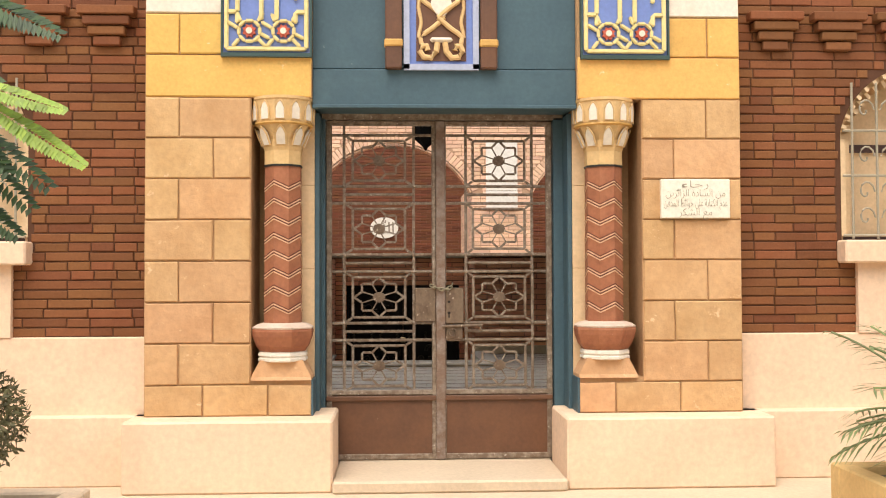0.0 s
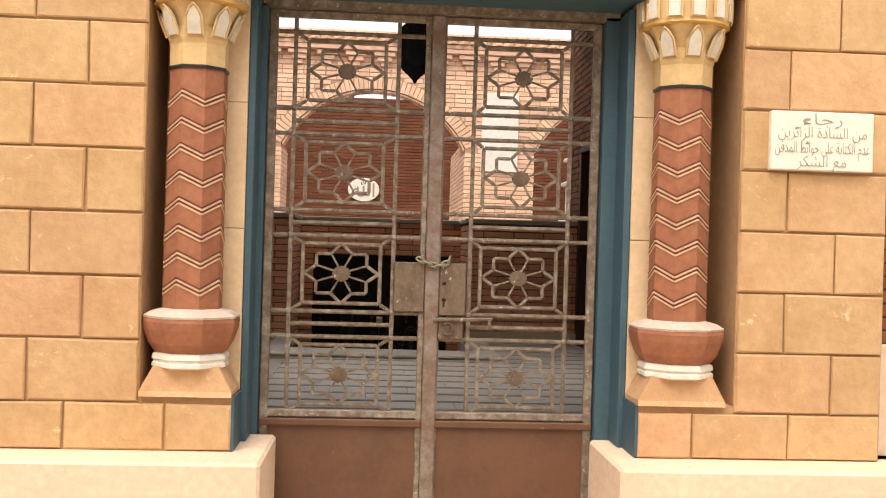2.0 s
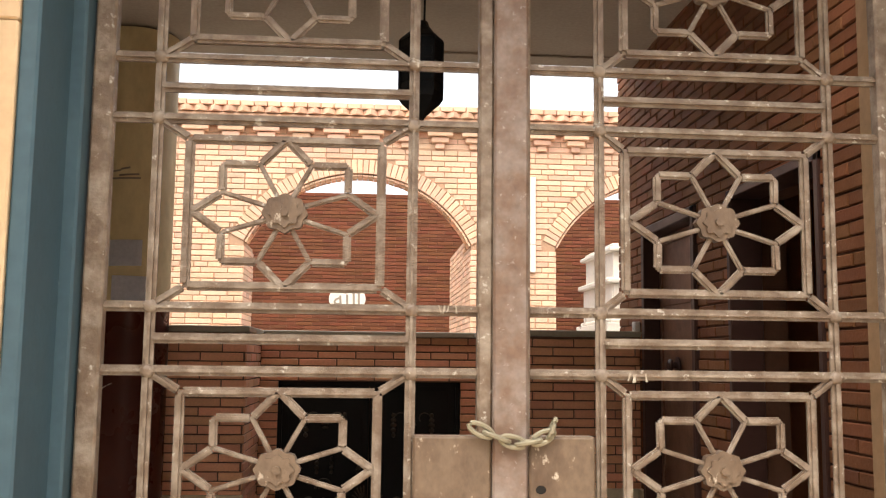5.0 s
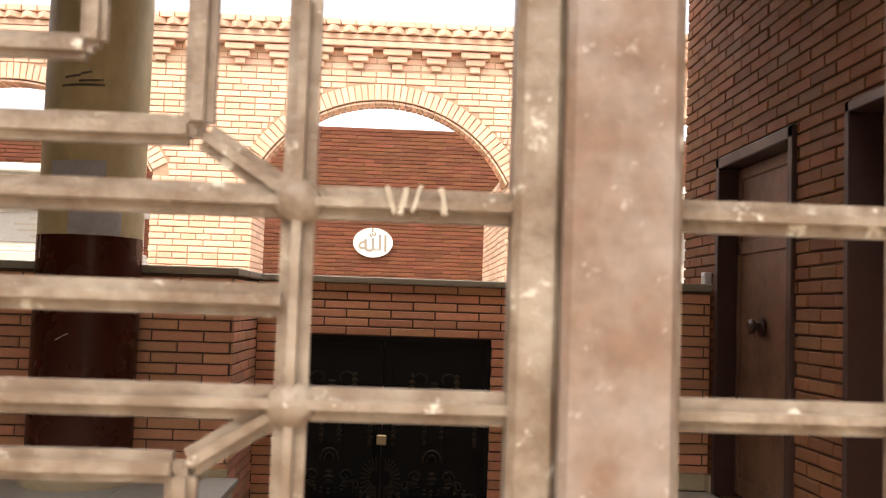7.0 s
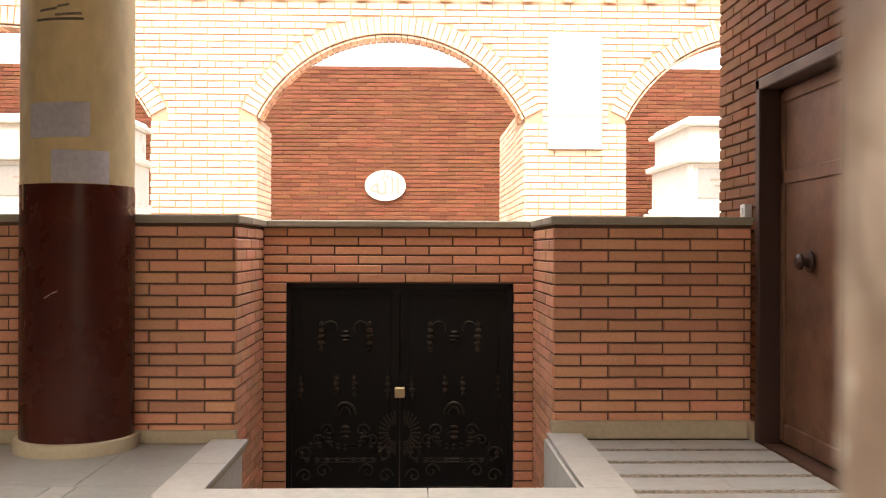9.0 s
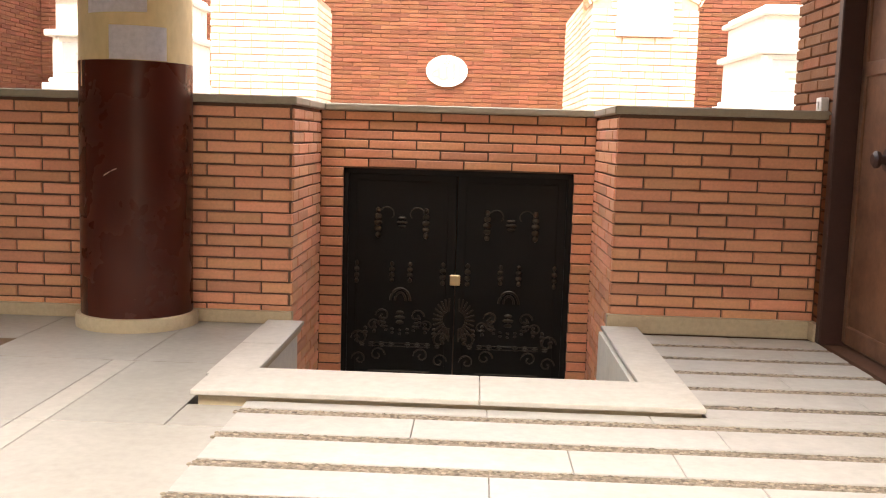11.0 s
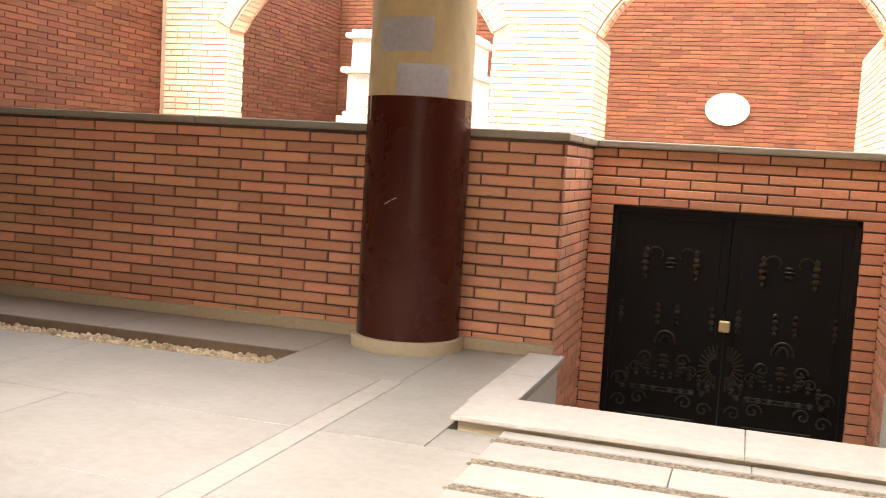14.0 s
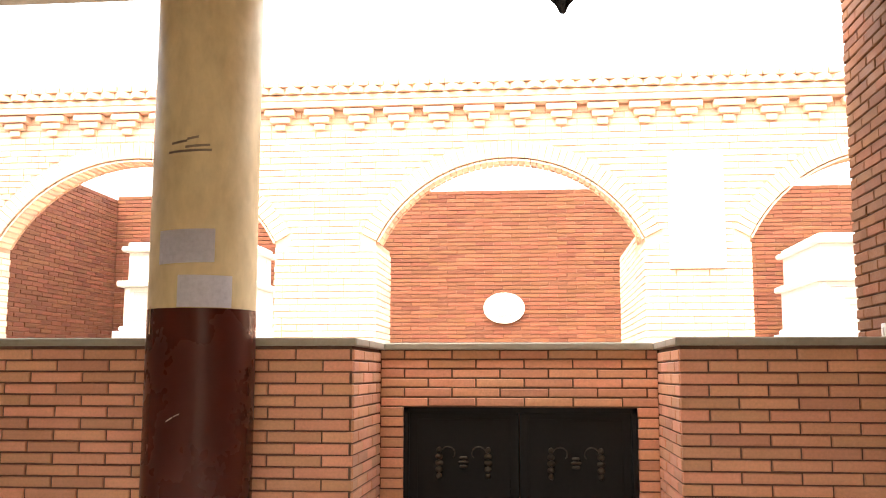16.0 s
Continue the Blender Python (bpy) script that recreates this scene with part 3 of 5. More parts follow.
def portal_column(x):
    t = thing("portal_column", "octagonal red-brown column with chevrons, cream capital and moulded base", "column", (x, -0.305, 0.70), "columns beside the gate")
    a8 = math.pi / 8
    R = 0.107 / math.cos(a8)
    z = lambda v: v - 0.70
    foot = bmesh.new()
    lower = [foot.verts.new((sx * 0.175, sy * 0.115 , 0.0)) for sx, sy in ((-1, -1), (1, -1), (1, 0.85), (-1, 0.85))]
    mid = [foot.verts.new((sx * 0.175, sy * 0.105, 0.02)) for sx, sy in ((-1, -1), (1, -1), (1, 0.85), (-1, 0.85))]
    top = [foot.verts.new((sx * 0.125, sy * 0.10, 0.115)) for sx, sy in ((-1, -1), (1, -1), (1, 0.85), (-1, 0.85))]
    for lo, hi in ((lower, mid), (mid, top)):
        for k in range(4):
            foot.faces.new((lo[k], lo[(k + 1) % 4], hi[(k + 1) % 4], hi[k]))
    foot.faces.new(top)
    foot.faces.new(lower[::-1])
    part("foot", foot, M_STONE, t, "sloping tan stone foot")
    part("torus", lathe([(0.13, z(0.805)), (0.152, z(0.812)), (0.152, z(0.825)), (0.145, z(0.83)), (0.145, z(0.836)), (0.152, z(0.842)), (0.148, z(0.86)), (0.135, z(0.866))], 8, a8), M_WHITE, t, "white painted torus with a dark line")
    part("base", lathe([(0.14, z(0.866)), (0.165, z(0.90)), (0.185, z(0.955)), (0.19, z(0.985)), (0.186, z(1.0))], 8, a8), M_SHAFT, t)
    part("base_rim", lathe([(0.188, z(1.0)), (0.19, z(1.008)), (0.16, z(1.025)), (0.12, z(1.035))], 8, a8), M_DUST, t, "dusty pale rim")
    part("shaft", lathe([(R, z(1.03)), (R * 0.97, z(1.96))], 8, a8), M_SHAFT, t)
    part("neck_ring", lathe([(R * 1.02, z(1.96)), (R * 1.03, z(1.972))], 8, a8), M_BLACK, t)
    part("neck", lathe([(R * 0.99, z(1.972)), (R * 0.99, z(2.055)), (R * 1.05, z(2.075))], 8, a8), M_CAPITAL, t)
    part("capital_bell", lathe([(R * 1.05, z(2.075)), (0.118, z(2.12)), (0.14, z(2.17)), (0.165, z(2.205)), (0.168, z(2.215))], 8, a8), M_CAPITAL, t)
    part("capital_block", lathe([(0.165, z(2.215)), (0.172, z(2.22)), (0.178, z(2.345)), (0.186, z(2.352)), (0.186, z(2.368))], 16, math.pi / 16), M_CAPITAL, t)
    part("capital_rim", lathe([(0.169, z(2.203)), (0.180, z(2.21)), (0.176, z(2.221))], 16, math.pi / 16), M_GOLD, t)
    for tier, (n, rad, z0, w, h, lean) in enumerate(((8, 0.120, z(2.088), 0.050, 0.105, 0.40), (12, 0.1765, z(2.232), 0.046, 0.100, 0.03))):
        for k in range(n):
            a = 2 * math.pi * k / n - math.pi / 2
            if math.sin(a) > 0.35:
                continue
            leaf = bmesh.new()
            prism(leaf, [(-w / 2, 0), (w / 2, 0), (w / 2, h * 0.6), (w * 0.3, h * 0.86), (0, h), (-w * 0.3, h * 0.86), (-w / 2, h * 0.6)], -0.006, 0.012)
            ob = part("capital_niche", leaf, M_WHITE, t)
            ob.matrix_basis = Matrix.Translation((rad * math.cos(a), rad * math.sin(a), z0)) @ Matrix.Rotation(a + math.pi / 2, 4, "Z") @ Matrix.Rotation(lean, 4, "X")
            rib = bmesh.new()
            tube(rib, [(-w / 2 - 0.006, -0.004, -0.004), (-w / 2 - 0.006, -0.004, h * 0.62), (-w * 0.3, -0.004, h * 0.95), (0, -0.004, h + 0.01), (w * 0.3, -0.004, h * 0.95), (w / 2 + 0.006, -0.004, h * 0.62), (w / 2 + 0.006, -0.004, -0.004)], 0.005)
            ob2 = part("niche_rib", rib, M_CAPITAL, t, smooth=True)
            ob2.matrix_basis = ob.matrix_basis.copy()
    # engraved zigzag: the valley lies on the edge towards the gate
    inward = 1 if x < 0 else -1
    for k in range(8):
        zc = z(1.088 + 0.1035 * k)
        rr = R * math.cos(a8) * (1 - 0.03 * (0.1046 * k) / 0.93) + 0.0008
        half = R * math.sin(a8)
        # dark red bars paint the shadow beside each pale line; nothing is cut in
        for dz, w_, mat in ((0.0, 0.0075, M_CHEVRON), (0.0085, 0.007, M_GROOVE_SHADE), (0.017, 0.0075, M_CHEVRON), (0.0255, 0.006, M_GROOVE_SHADE)):
            chev = bmesh.new()
            for j in (-2, -1, 0, 1, 2):
                q = -math.pi / 2 + j * math.pi / 4
                na, ta = Vector((math.cos(q), math.sin(q), 0)), Vector((-math.sin(q), math.cos(q), 0))
                za, zb = (0.042, 0.0) if (j % 2 == 0) == (inward > 0) else (0.0, 0.042)
                rod(chev, na * rr - ta * half + Vector((0, 0, zc + dz + za)), na * rr + ta * half + Vector((0, 0, zc + dz + zb)), w_, 0.006 if mat is M_CHEVRON else 0.004, na)
            part("chevron", chev, mat, t)
    return t


portal_column(-0.943)
portal_column(0.993)


def street_window(name, spec):
    cx, half, foot, spring, rise = spec
    t = structure(name, boxes((cx - half - 0.01, cx + half + 0.01, 0.02, 0.05, foot, spring + rise)), M_CREAM, "arched window with a scrolled iron grille over a pale blind")
    rim = bmesh.new()
    pts = [(cx - half, foot)] + arch_outline(cx, half, spring, rise) + [(cx + half, foot)]
    for a, b in zip(pts, pts[1:]):
        rod(rim, (a[0], -0.13, a[1]), (b[0], -0.13, b[1]), 0.16, 0.22)
    part("reveal", rim, M_CREAM, t, "cream plaster reveal")
    part("window_frame", boxes((cx - half, cx + half, -0.0, 0.03, foot, foot + 0.06), (cx - 0.03, cx + 0.03, 0, 0.03, foot, spring + rise), (cx - half, cx + half, 0, 0.03, spring - 0.1, spring - 0.05)), M_DOORFRAME, t)
    part("sill", boxes((cx - half - 0.03, cx + half + 0.03, -0.36, -0.2, foot - 0.12, foot + 0.02), c=0.01), M_PINK, t, "pale stone sill")
    part("pier_below", boxes((cx - half + 0.08, cx + half - 0.08, -0.285, -0.2, 0.95, foot - 0.12)), M_PINK, t, "pale panel below the sill")
    for k in range(7):
        x = cx - half + 0.06 + k * (2 * half - 0.12) / 6
        bar = bmesh.new()
        top = min(spring + 0.3, spring + rise - 0.05)
        tube(bar, [(x, -0.275, foot + 0.03), (x, -0.275, top)], 0.008)
        part("grille_bar", bar, M_CAP, t)
    for z in (foot + 0.05, foot + 0.42, spring):
        bar = bmesh.new()
        tube(bar, [(cx - half, -0.275, z), (cx + half, -0.275, z)], 0.008)
        part("grille_bar", bar, M_CAP, t)
    for k in range(6):
        for z in (foot + 0.16, foot + 0.32, foot + 0.54, spring + 0.13):
            x = cx - half + 0.06 + (k + 0.5) * (2 * half - 0.12) / 6
            scroll = bmesh.new()
            s = -1 if k % 2 else 1
            tube(scroll, [(x + s * (0.065 - 0.005 * j) * math.cos(j * 0.55) * 0.9, -0.285, z + (0.075 - 0.0055 * j) * math.sin(j * 0.55)) for j in range(12)], 0.006)
            part("scroll", scroll, M_CAP, t)


street_window("window_1", WIN_L)
street_window("window_2", WIN_R)
# stepped brick corbels at the top of the street wall
for side, wall, x0 in ((-1, wall_l, -1.78), (1, wall_r, 1.86)):
    for k in range(9):
        for j in range(4):
            cor = boxes((-0.17 + 0.03 * (3 - j), 0.17 - 0.03 * (3 - j), -0.29 - 0.012 * j, -0.2, 2.70 + 0.06 * j, 2.753 + 0.06 * j), c=0.006)
            ob = part("corbel_brick", cor, M_DARKBRICK, wall)
            ob.location.x = x0 + side * (0.22 + 0.4 * k)


# ---- the gate ----
def gate_leaf(parent, sx, v_in, v_out, in_x, out_x, side):
    """One leaf; sx is the line of its stars."""
    leaf = part("gate_leaf", boxes((min(out_x, out_x - side * 0.035), max(out_x, out_x - side * 0.035), -0.016, 0.016, 0.155, 2.29), (min(in_x, in_x + side * 0.026), max(in_x, in_x + side * 0.026), -0.016, 0.016, 0.155, 2.29),
                                   (min(in_x, out_x), max(in_x, out_x), -0.0135, 0.0135, 2.262, 2.292), (min(in_x, out_x), max(in_x, out_x), -0.0145, 0.0145, 0.56, 0.592), (min(in_x, out_x), max(in_x, out_x), -0.014, 0.014, 0.155, 0.19), c=0.004), M_GATE, parent, "rusty brown painted iron gate leaf")
    part("sheet", boxes((min(in_x, out_x), max(in_x, out_x), -0.006, 0.008, 0.16, 0.585)), M_PLATE, leaf, "brown painted steel sheet")
    part("sheet_rail", boxes((min(in_x, out_x), max(in_x, out_x), -0.026, -0.004, 0.525, 0.555), c=0.004), M_PLATE, leaf)
    W = 0.0178

    def bar(a, b, w=W, d=0.0205):
        bm = bmesh.new()
        rod(bm, (a[0], 0, a[1]), (b[0], 0, b[1]), w, d, soft=0.36)
        part("bar", bm, M_GATE, leaf)

    def weld(x, z):
        bm = bmesh.new()
        bmesh.ops.create_icosphere(bm, subdivisions=2, radius=1, matrix=pose(x, -0.0055, z, 0, RND.uniform(-40, 40), 0) @ Matrix.Diagonal((0.0135, 0.0075, 0.0125, 1)))
        part("weld", bm, M_GATE, leaf, smooth=True)
    for v in (v_in, v_out):
        bar((v, 0.59), (v, 2.27), W, 0.018)
    rows = [2.04, 1.607, 1.175, 0.742]
    for k, zc in enumerate(rows):
        hi, lo = zc + 0.162, zc - 0.163
        bar((in_x, hi), (out_x, hi))
        if k < 3:
            bar((in_x, lo), (out_x, lo))
            bar((v_in, lo - 0.053), (v_out, lo - 0.053), W, 0.0192)
            for v in (v_in, v_out):
                weld(v, lo)
                weld(v, lo - 0.108)
        pw, ph = 0.165, 0.127
        frame_ = bmesh.new()
        for a, b in (((-pw, -ph), (pw, -ph)), ((pw, -ph), (pw, ph)), ((pw, ph), (-pw, ph)), ((-pw, ph), (-pw, -ph))):
            rod(frame_, (sx + a[0], 0, zc + a[1]), (sx + b[0], 0, zc + b[1]), 0.0162, 0.0165 if a[1] == b[1] else 0.0155)
        part("panel_frame", frame_, M_GATE, leaf)
        for dx in (-1, 1):
            for dz in (-1, 1):
                end = v_in if (v_in - sx) * dx > 0 else v_out
                bar((sx + dx * pw, zc + dz * ph), (end, zc + (0.162 if dz > 0 else -0.163)), 0.0155, 0.0145)
        star = bmesh.new()
        rx, rz = 0.158, 0.124
        pts = []
        for j in range(16):
            a = math.pi * j / 8
            r = 1.0 if j % 4 == 0 else (0.965 if j % 2 == 0 else 0.735)
            pts.append((sx + rx * r * math.cos(a), zc + rz * r * math.sin(a) * (1.04 if j % 4 == 0 else 1.0)))
        for j in range(16):
            a, b = pts[j], pts[(j + 1) % 16]
            rod(star, (a[0], -0.002, a[1]), (b[0], -0.002, b[1]), 0.0140, 0.0135 if j % 2 else 0.0125)
        part("star", star, M_GATE, leaf)
        spokes = bmesh.new()
        for j in range(1, 16, 2):
            rod(spokes, (sx + 0.03 * math.cos(math.pi * j / 8), -0.002, zc + 0.028 * math.sin(math.pi * j / 8)), (pts[j][0], -0.002, pts[j][1]), 0.0085, 0.010)
        part("spokes", spokes, M_GATE, leaf)
        hub = bmesh.new()
        prism(hub, [(sx + 0.037 * (1 + 0.07 * math.cos(8 * q)) * math.cos(q), zc + 0.032 * (1 + 0.07 * math.cos(8 * q)) * math.sin(q)) for q in [2 * math.pi * k / 40 for k in range(40)]], -0.012, 0.008)
        prism(hub, [(sx + 0.026 * (1 + 0.12 * math.cos(8 * q)) * math.cos(q), zc + 0.023 * (1 + 0.12 * math.cos(8 * q)) * math.sin(q)) for q in [2 * math.pi * k / 40 for k in range(40)]], -0.016, -0.011)
        prism(hub, [(sx + 0.007 * math.cos(q), zc + 0.007 * math.sin(q)) for q in [2 * math.pi * k / 10 for k in range(10)]], -0.022, -0.015)
        part("hub", hub, M_WORN, leaf, "scalloped cast hub")
    return leaf


gate = thing("metal_gate", "closed brown double iron gate with eight-pointed stars and chipped paint", "gate", (0, 0, 0.155))
gate.location = (0, 0, 0)
left_leaf = gate_leaf(gate, -0.377, -0.157, -0.597, -0.017, -0.708, -1)
right_leaf = gate_leaf(gate, 0.385, 0.174, 0.596, 0.022, 0.722, 1)
part("cover_strip", boxes((-0.018, 0.042, -0.030, -0.012, 0.155, 2.292), c=0.004), M_STRIP, left_leaf, "flat steel strip over the joint")
part("lock_plate", boxes((-0.152, -0.02, -0.026, 0.012, 1.02, 1.233), c=0.004), M_WORN, left_leaf, "worn steel lock plate")
rp = part("lock_plate", boxes((0.044, 0.158, -0.028, 0.012, 1.008, 1.233), c=0.004), M_WORN, right_leaf, "worn steel lock plate with keyholes")
part("lower_plate", boxes((0.044, 0.150, -0.026, 0.010, 0.905, 1.0), c=0.004), M_WORN, right_leaf)
keys = bmesh.new()
for x, z, r in ((0.064, 1.145, 0.009),):
    round_hole = bmesh.new()
    prism(round_hole, [(x + r * math.cos(q), z + r * 0.8 * math.sin(q)) for q in [2 * math.pi * k / 14 for k in range(14)]], -0.0285, -0.02)
    part("keyhole", round_hole, M_HOLE, right_leaf)
for x, z, r in ((0.064, 1.075, 0.010),):
    prism(keys, [(x + r * math.cos(q), z + r * 0.8 * math.sin(q)) for q in [2 * math.pi * k / 14 for k in range(14)]], -0.0285, -0.02)
box(keys, 0.060, 0.068, -0.0283, -0.02, 1.045, 1.072)
part("keyhole", keys, M_HOLE, right_leaf)
for x, z, w in ((-0.108, 1.446, 0.0022), (-0.101, 1.4455, 0.003), (-0.094, 1.447, 0.0018), (-0.080, 1.446, 0.0026), (0.222, 1.334, 0.002), (0.231, 1.331, 0.0045), (0.252, 1.333, 0.0028)):
    fl = bmesh.new()
    lean = RND.uniform(-0.003, 0.003)
    side_a = [(x - w * RND.uniform(0.3, 0.8) + lean * f, z + 0.0072 * f) for f in (-1, -0.6, -0.2, 0.3, 0.7, 1)]
    side_b = [(x + w * RND.uniform(0.2, 0.9) + lean * f, z + 0.0072 * f) for f in (1, 0.6, 0.1, -0.3, -0.7, -1)]
    prism(fl, side_a + side_b, -0.0108, -0.008)
    part("paint_flake", fl, M_CAPDUST, left_leaf if x < 0 else right_leaf, "dried pale paint splash")
bolt = bmesh.new()
tube(bolt, [(0.02, -0.036, 0.990), (0.275, -0.036, 0.997)], 0.0085, 8)
tube(bolt, [(0.262, -0.036, 0.997), (0.262, -0.05, 0.975), (0.262, -0.05, 0.958)], 0.008, 8)
part("bolt", bolt, M_WORN, right_leaf, "sliding steel bolt", True)
hasp = bmesh.new()
tube(hasp, [(0.085 + 0.022 * math.cos(q), -0.034, 0.952 + 0.026 * math.sin(q)) for q in [math.pi * k / 8 for k in range(17)]], 0.006, 6)
part("hasp", hasp, M_WORN, right_leaf, smooth=True)
chain = thing("chain", "short greenish steel chain looped round the gate stiles", "chain", (0.02, -0.04, 1.23))
links = [(-0.072, 0.020), (-0.046, 0.008), (-0.019, -0.002), (0.008, -0.008), (0.034, -0.003), (0.057, 0.008), (0.064, 0.026)]
for k, ((xa, za), (xb, zb)) in enumerate(zip(links, links[1:])):
    c, d = Vector(((xa + xb) / 2, 0, (za + zb) / 2)), Vector((xb - xa, 0, zb - za))
    along, side = d.normalized(), Vector((0, 1, 0)) if k % 2 else Vector((-d.z, 0, d.x)).normalized()
    lk = bmesh.new()
    tube(lk, [c + along * (d.length * 0.5 + 0.008) * (math.cos(q)) + side * 0.009 * math.sin(q) for q in [2 * math.pi * j / 16 for j in range(16)]], 0.0042, 6, True)
    part("link", lk, M_CHAIN, chain, smooth=True)

# ---- inside: passage, sunken well, raised court ----
structure("wall_gate_inner_left", boxes((-9.0, -8.0, -0.242, 0.3, GROUND, 4.3)), M_PLASTER, "plain plastered wall end")
LOW = 0.40
structure("floor", boxes((-9.0, -0.90, 0.3, 3.39, -0.9, LOW - 0.02), (-9.0, -1.12, 3.36, 3.981, -0.9, LOW - 0.02), (-9.0, -1.12, 4.339, 4.92, -0.9, LOW - 0.02), (-2.204, -1.12, 3.981, 4.339, -0.9, LOW - 0.02), (-9.0, -5.8, 3.981, 4.339, -0.9, LOW - 0.02), (-0.90, 1.66, 0.3, 3.39, -0.9, FLOOR - 0.02), (-1.08, 1.66, 3.39, 3.70, -0.9, FLOOR - 0.03), (0.76, 1.66, 3.39, 3.72, -0.9, FLOOR - 0.02), (-1.12, -1.01, 3.72, 4.92, -0.9, LOW - 0.02), (0.60, 1.66, 3.72, 4.92, -0.9, FLOOR - 0.02), (-1.2, 1.0, 3.7, 5.9, -1.0, -0.75)), M_FLOOR, "pale marble floor base of the passage")
floor_ob = bpy.data.objects["floor"]
structure("inner_step", boxes((-0.76, 0.82, 0.05, 0.3, GROUND, 0.28), c=0.008), M_SLAB, "pale stone step behind the gate")
# unseen left end added to cut side light; gate-side gap left to admit sky
structure("ceiling", boxes((-9.0, 1.655, 1.80, 5.05, 3.50, 3.72), (-9.0, -4.0, 0.3, 1.80, 3.50, 3.72), (-9.0, 1.655, 4.86, 5.045, 3.485, 3.51)), M_CEILING, "plain grey-brown concrete canopy over the passage, with an added unseen left end")
structure("wall_side_left", boxes((-9.3, -9.0, -0.24, 14.0, GROUND, 4.0)), M_PLASTER, "plain wall closing the side yard")
structure("wall_yard_back", boxes((-9.0, -6.06, 5.2, 5.5, GROUND, 3.85)), M_PLASTER, "plain wall closing the side yard at the back")


def slab(parent, x0, x1, y0, y1, mat, name="floor_slab", top=FLOOR, thick=0.022, gap=0.0016):
    bm = boxes((x0 + gap, x1 - gap, y0 + gap, y1 - gap, top - thick, top), c=0.002)
    return part(name, bm, mat, parent)


# slabs of the plain floor on the column side
ys = [0.3, 0.95, 1.6, 2.35, 3.10, 3.976]
for k, (ya, yb) in enumerate(zip(ys, ys[1:])):
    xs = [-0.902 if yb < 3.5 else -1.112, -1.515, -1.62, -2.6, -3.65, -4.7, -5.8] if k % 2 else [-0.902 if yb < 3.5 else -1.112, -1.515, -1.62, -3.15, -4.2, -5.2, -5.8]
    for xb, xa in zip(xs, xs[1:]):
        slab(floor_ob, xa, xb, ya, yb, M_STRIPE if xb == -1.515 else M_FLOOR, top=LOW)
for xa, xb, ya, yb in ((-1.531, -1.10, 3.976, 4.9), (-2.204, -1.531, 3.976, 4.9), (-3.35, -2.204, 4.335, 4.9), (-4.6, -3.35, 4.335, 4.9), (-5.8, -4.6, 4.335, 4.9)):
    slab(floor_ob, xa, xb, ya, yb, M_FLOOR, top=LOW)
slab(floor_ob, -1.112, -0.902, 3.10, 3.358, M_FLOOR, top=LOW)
# white slabs parted by pebble bands
bands = [3.275 + 0.273 * k for k in range(-10, 6)]
for k, y in enumerate(bands):
    x0 = -0.895 if y < 3.4 else 0.76
    nxt = y + 0.273 - 0.066
    if y > 3.1 and y < 3.4:
        nxt = 3.36
    ends = [x0, x0 + 0.62 + 0.25 * (k % 3), x0 + 1.45 + 0.2 * (k % 2), 1.64] if x0 < 0 else [x0, x0 + 0.45 + 0.1 * (k % 3), 1.64]
    for xa, xb in zip(ends, ends[1:]):
        slab(floor_ob, xa, xb, y, min(nxt, 4.9), M_SLAB, gap=0.0015)
    part("pebble_band", boxes((x0, 1.64, y - 0.066, y, FLOOR - 0.03, FLOOR - 0.005)), M_PEBBLE, floor_ob, "band of small grey-brown pebbles set in mortar")
slab(floor_ob, 0.76, 1.64, 3.36, 3.482, M_SLAB)
peb = Pile()
ico = bmesh.new()
bmesh.ops.create_icosphere(ico, subdivisions=1, radius=1)
ICO_V, ICO_F = [tuple(v.co) for v in ico.verts], [tuple(v.index for v in f.verts) for f in ico.faces]
ico.free()
for y in bands:
    if y < 2.0:
        continue
    x = -0.895 if y < 3.4 else 0.76
    while x < 1.63:
        for j in range(5):
            r = RND.uniform(0.004, 0.0085)
            peb.add(ICO_V, ICO_F, pose(x + RND.uniform(-0.01, 0.01), y - 0.061 + j * 0.0135 + RND.uniform(-0.004, 0.004), FLOOR - 0.006) @ Matrix.Diagonal((r * 1.4, r, r * 0.7, 1)))
        x += 0.0175
peb.finish("pebbles", M_PEBBLE, floor_ob)
trough = tagged(part("pebble_trough", boxes((-5.8, -2.204, 3.981, 4.339, LOW - 0.12, LOW - 0.085)), M_SOIL, None, "sunken floor trough half filled with cream pebbles"), kind="structure", category="trough")
# trough sides only borrow the soil's dark brown, darker than the floor slabs
part("trough_side", boxes((-5.8, -2.204, 4.327, 4.338, LOW - 0.12, LOW - 0.004), (-2.216, -2.205, 3.982, 4.326, LOW - 0.12, LOW - 0.004), (-5.8, -2.217, 3.982, 3.993, LOW - 0.12, LOW - 0.004)), M_SOIL, trough)
peb = Pile()
for k in range(2600):
    r = RND.uniform(0.012, 0.024)
    peb.add(ICO_V, ICO_F, pose(RND.uniform(-5.75, -2.25), RND.uniform(4.01, 4.31), LOW - 0.075 + RND.uniform(0, 0.022), RND.uniform(0, 90), RND.uniform(0, 90), RND.uniform(0, 360)) @ Matrix.Diagonal((r * 1.3, r, r * 0.75, 1)))
peb.finish("pebbles", M_PEBBLE_BIG, trough)

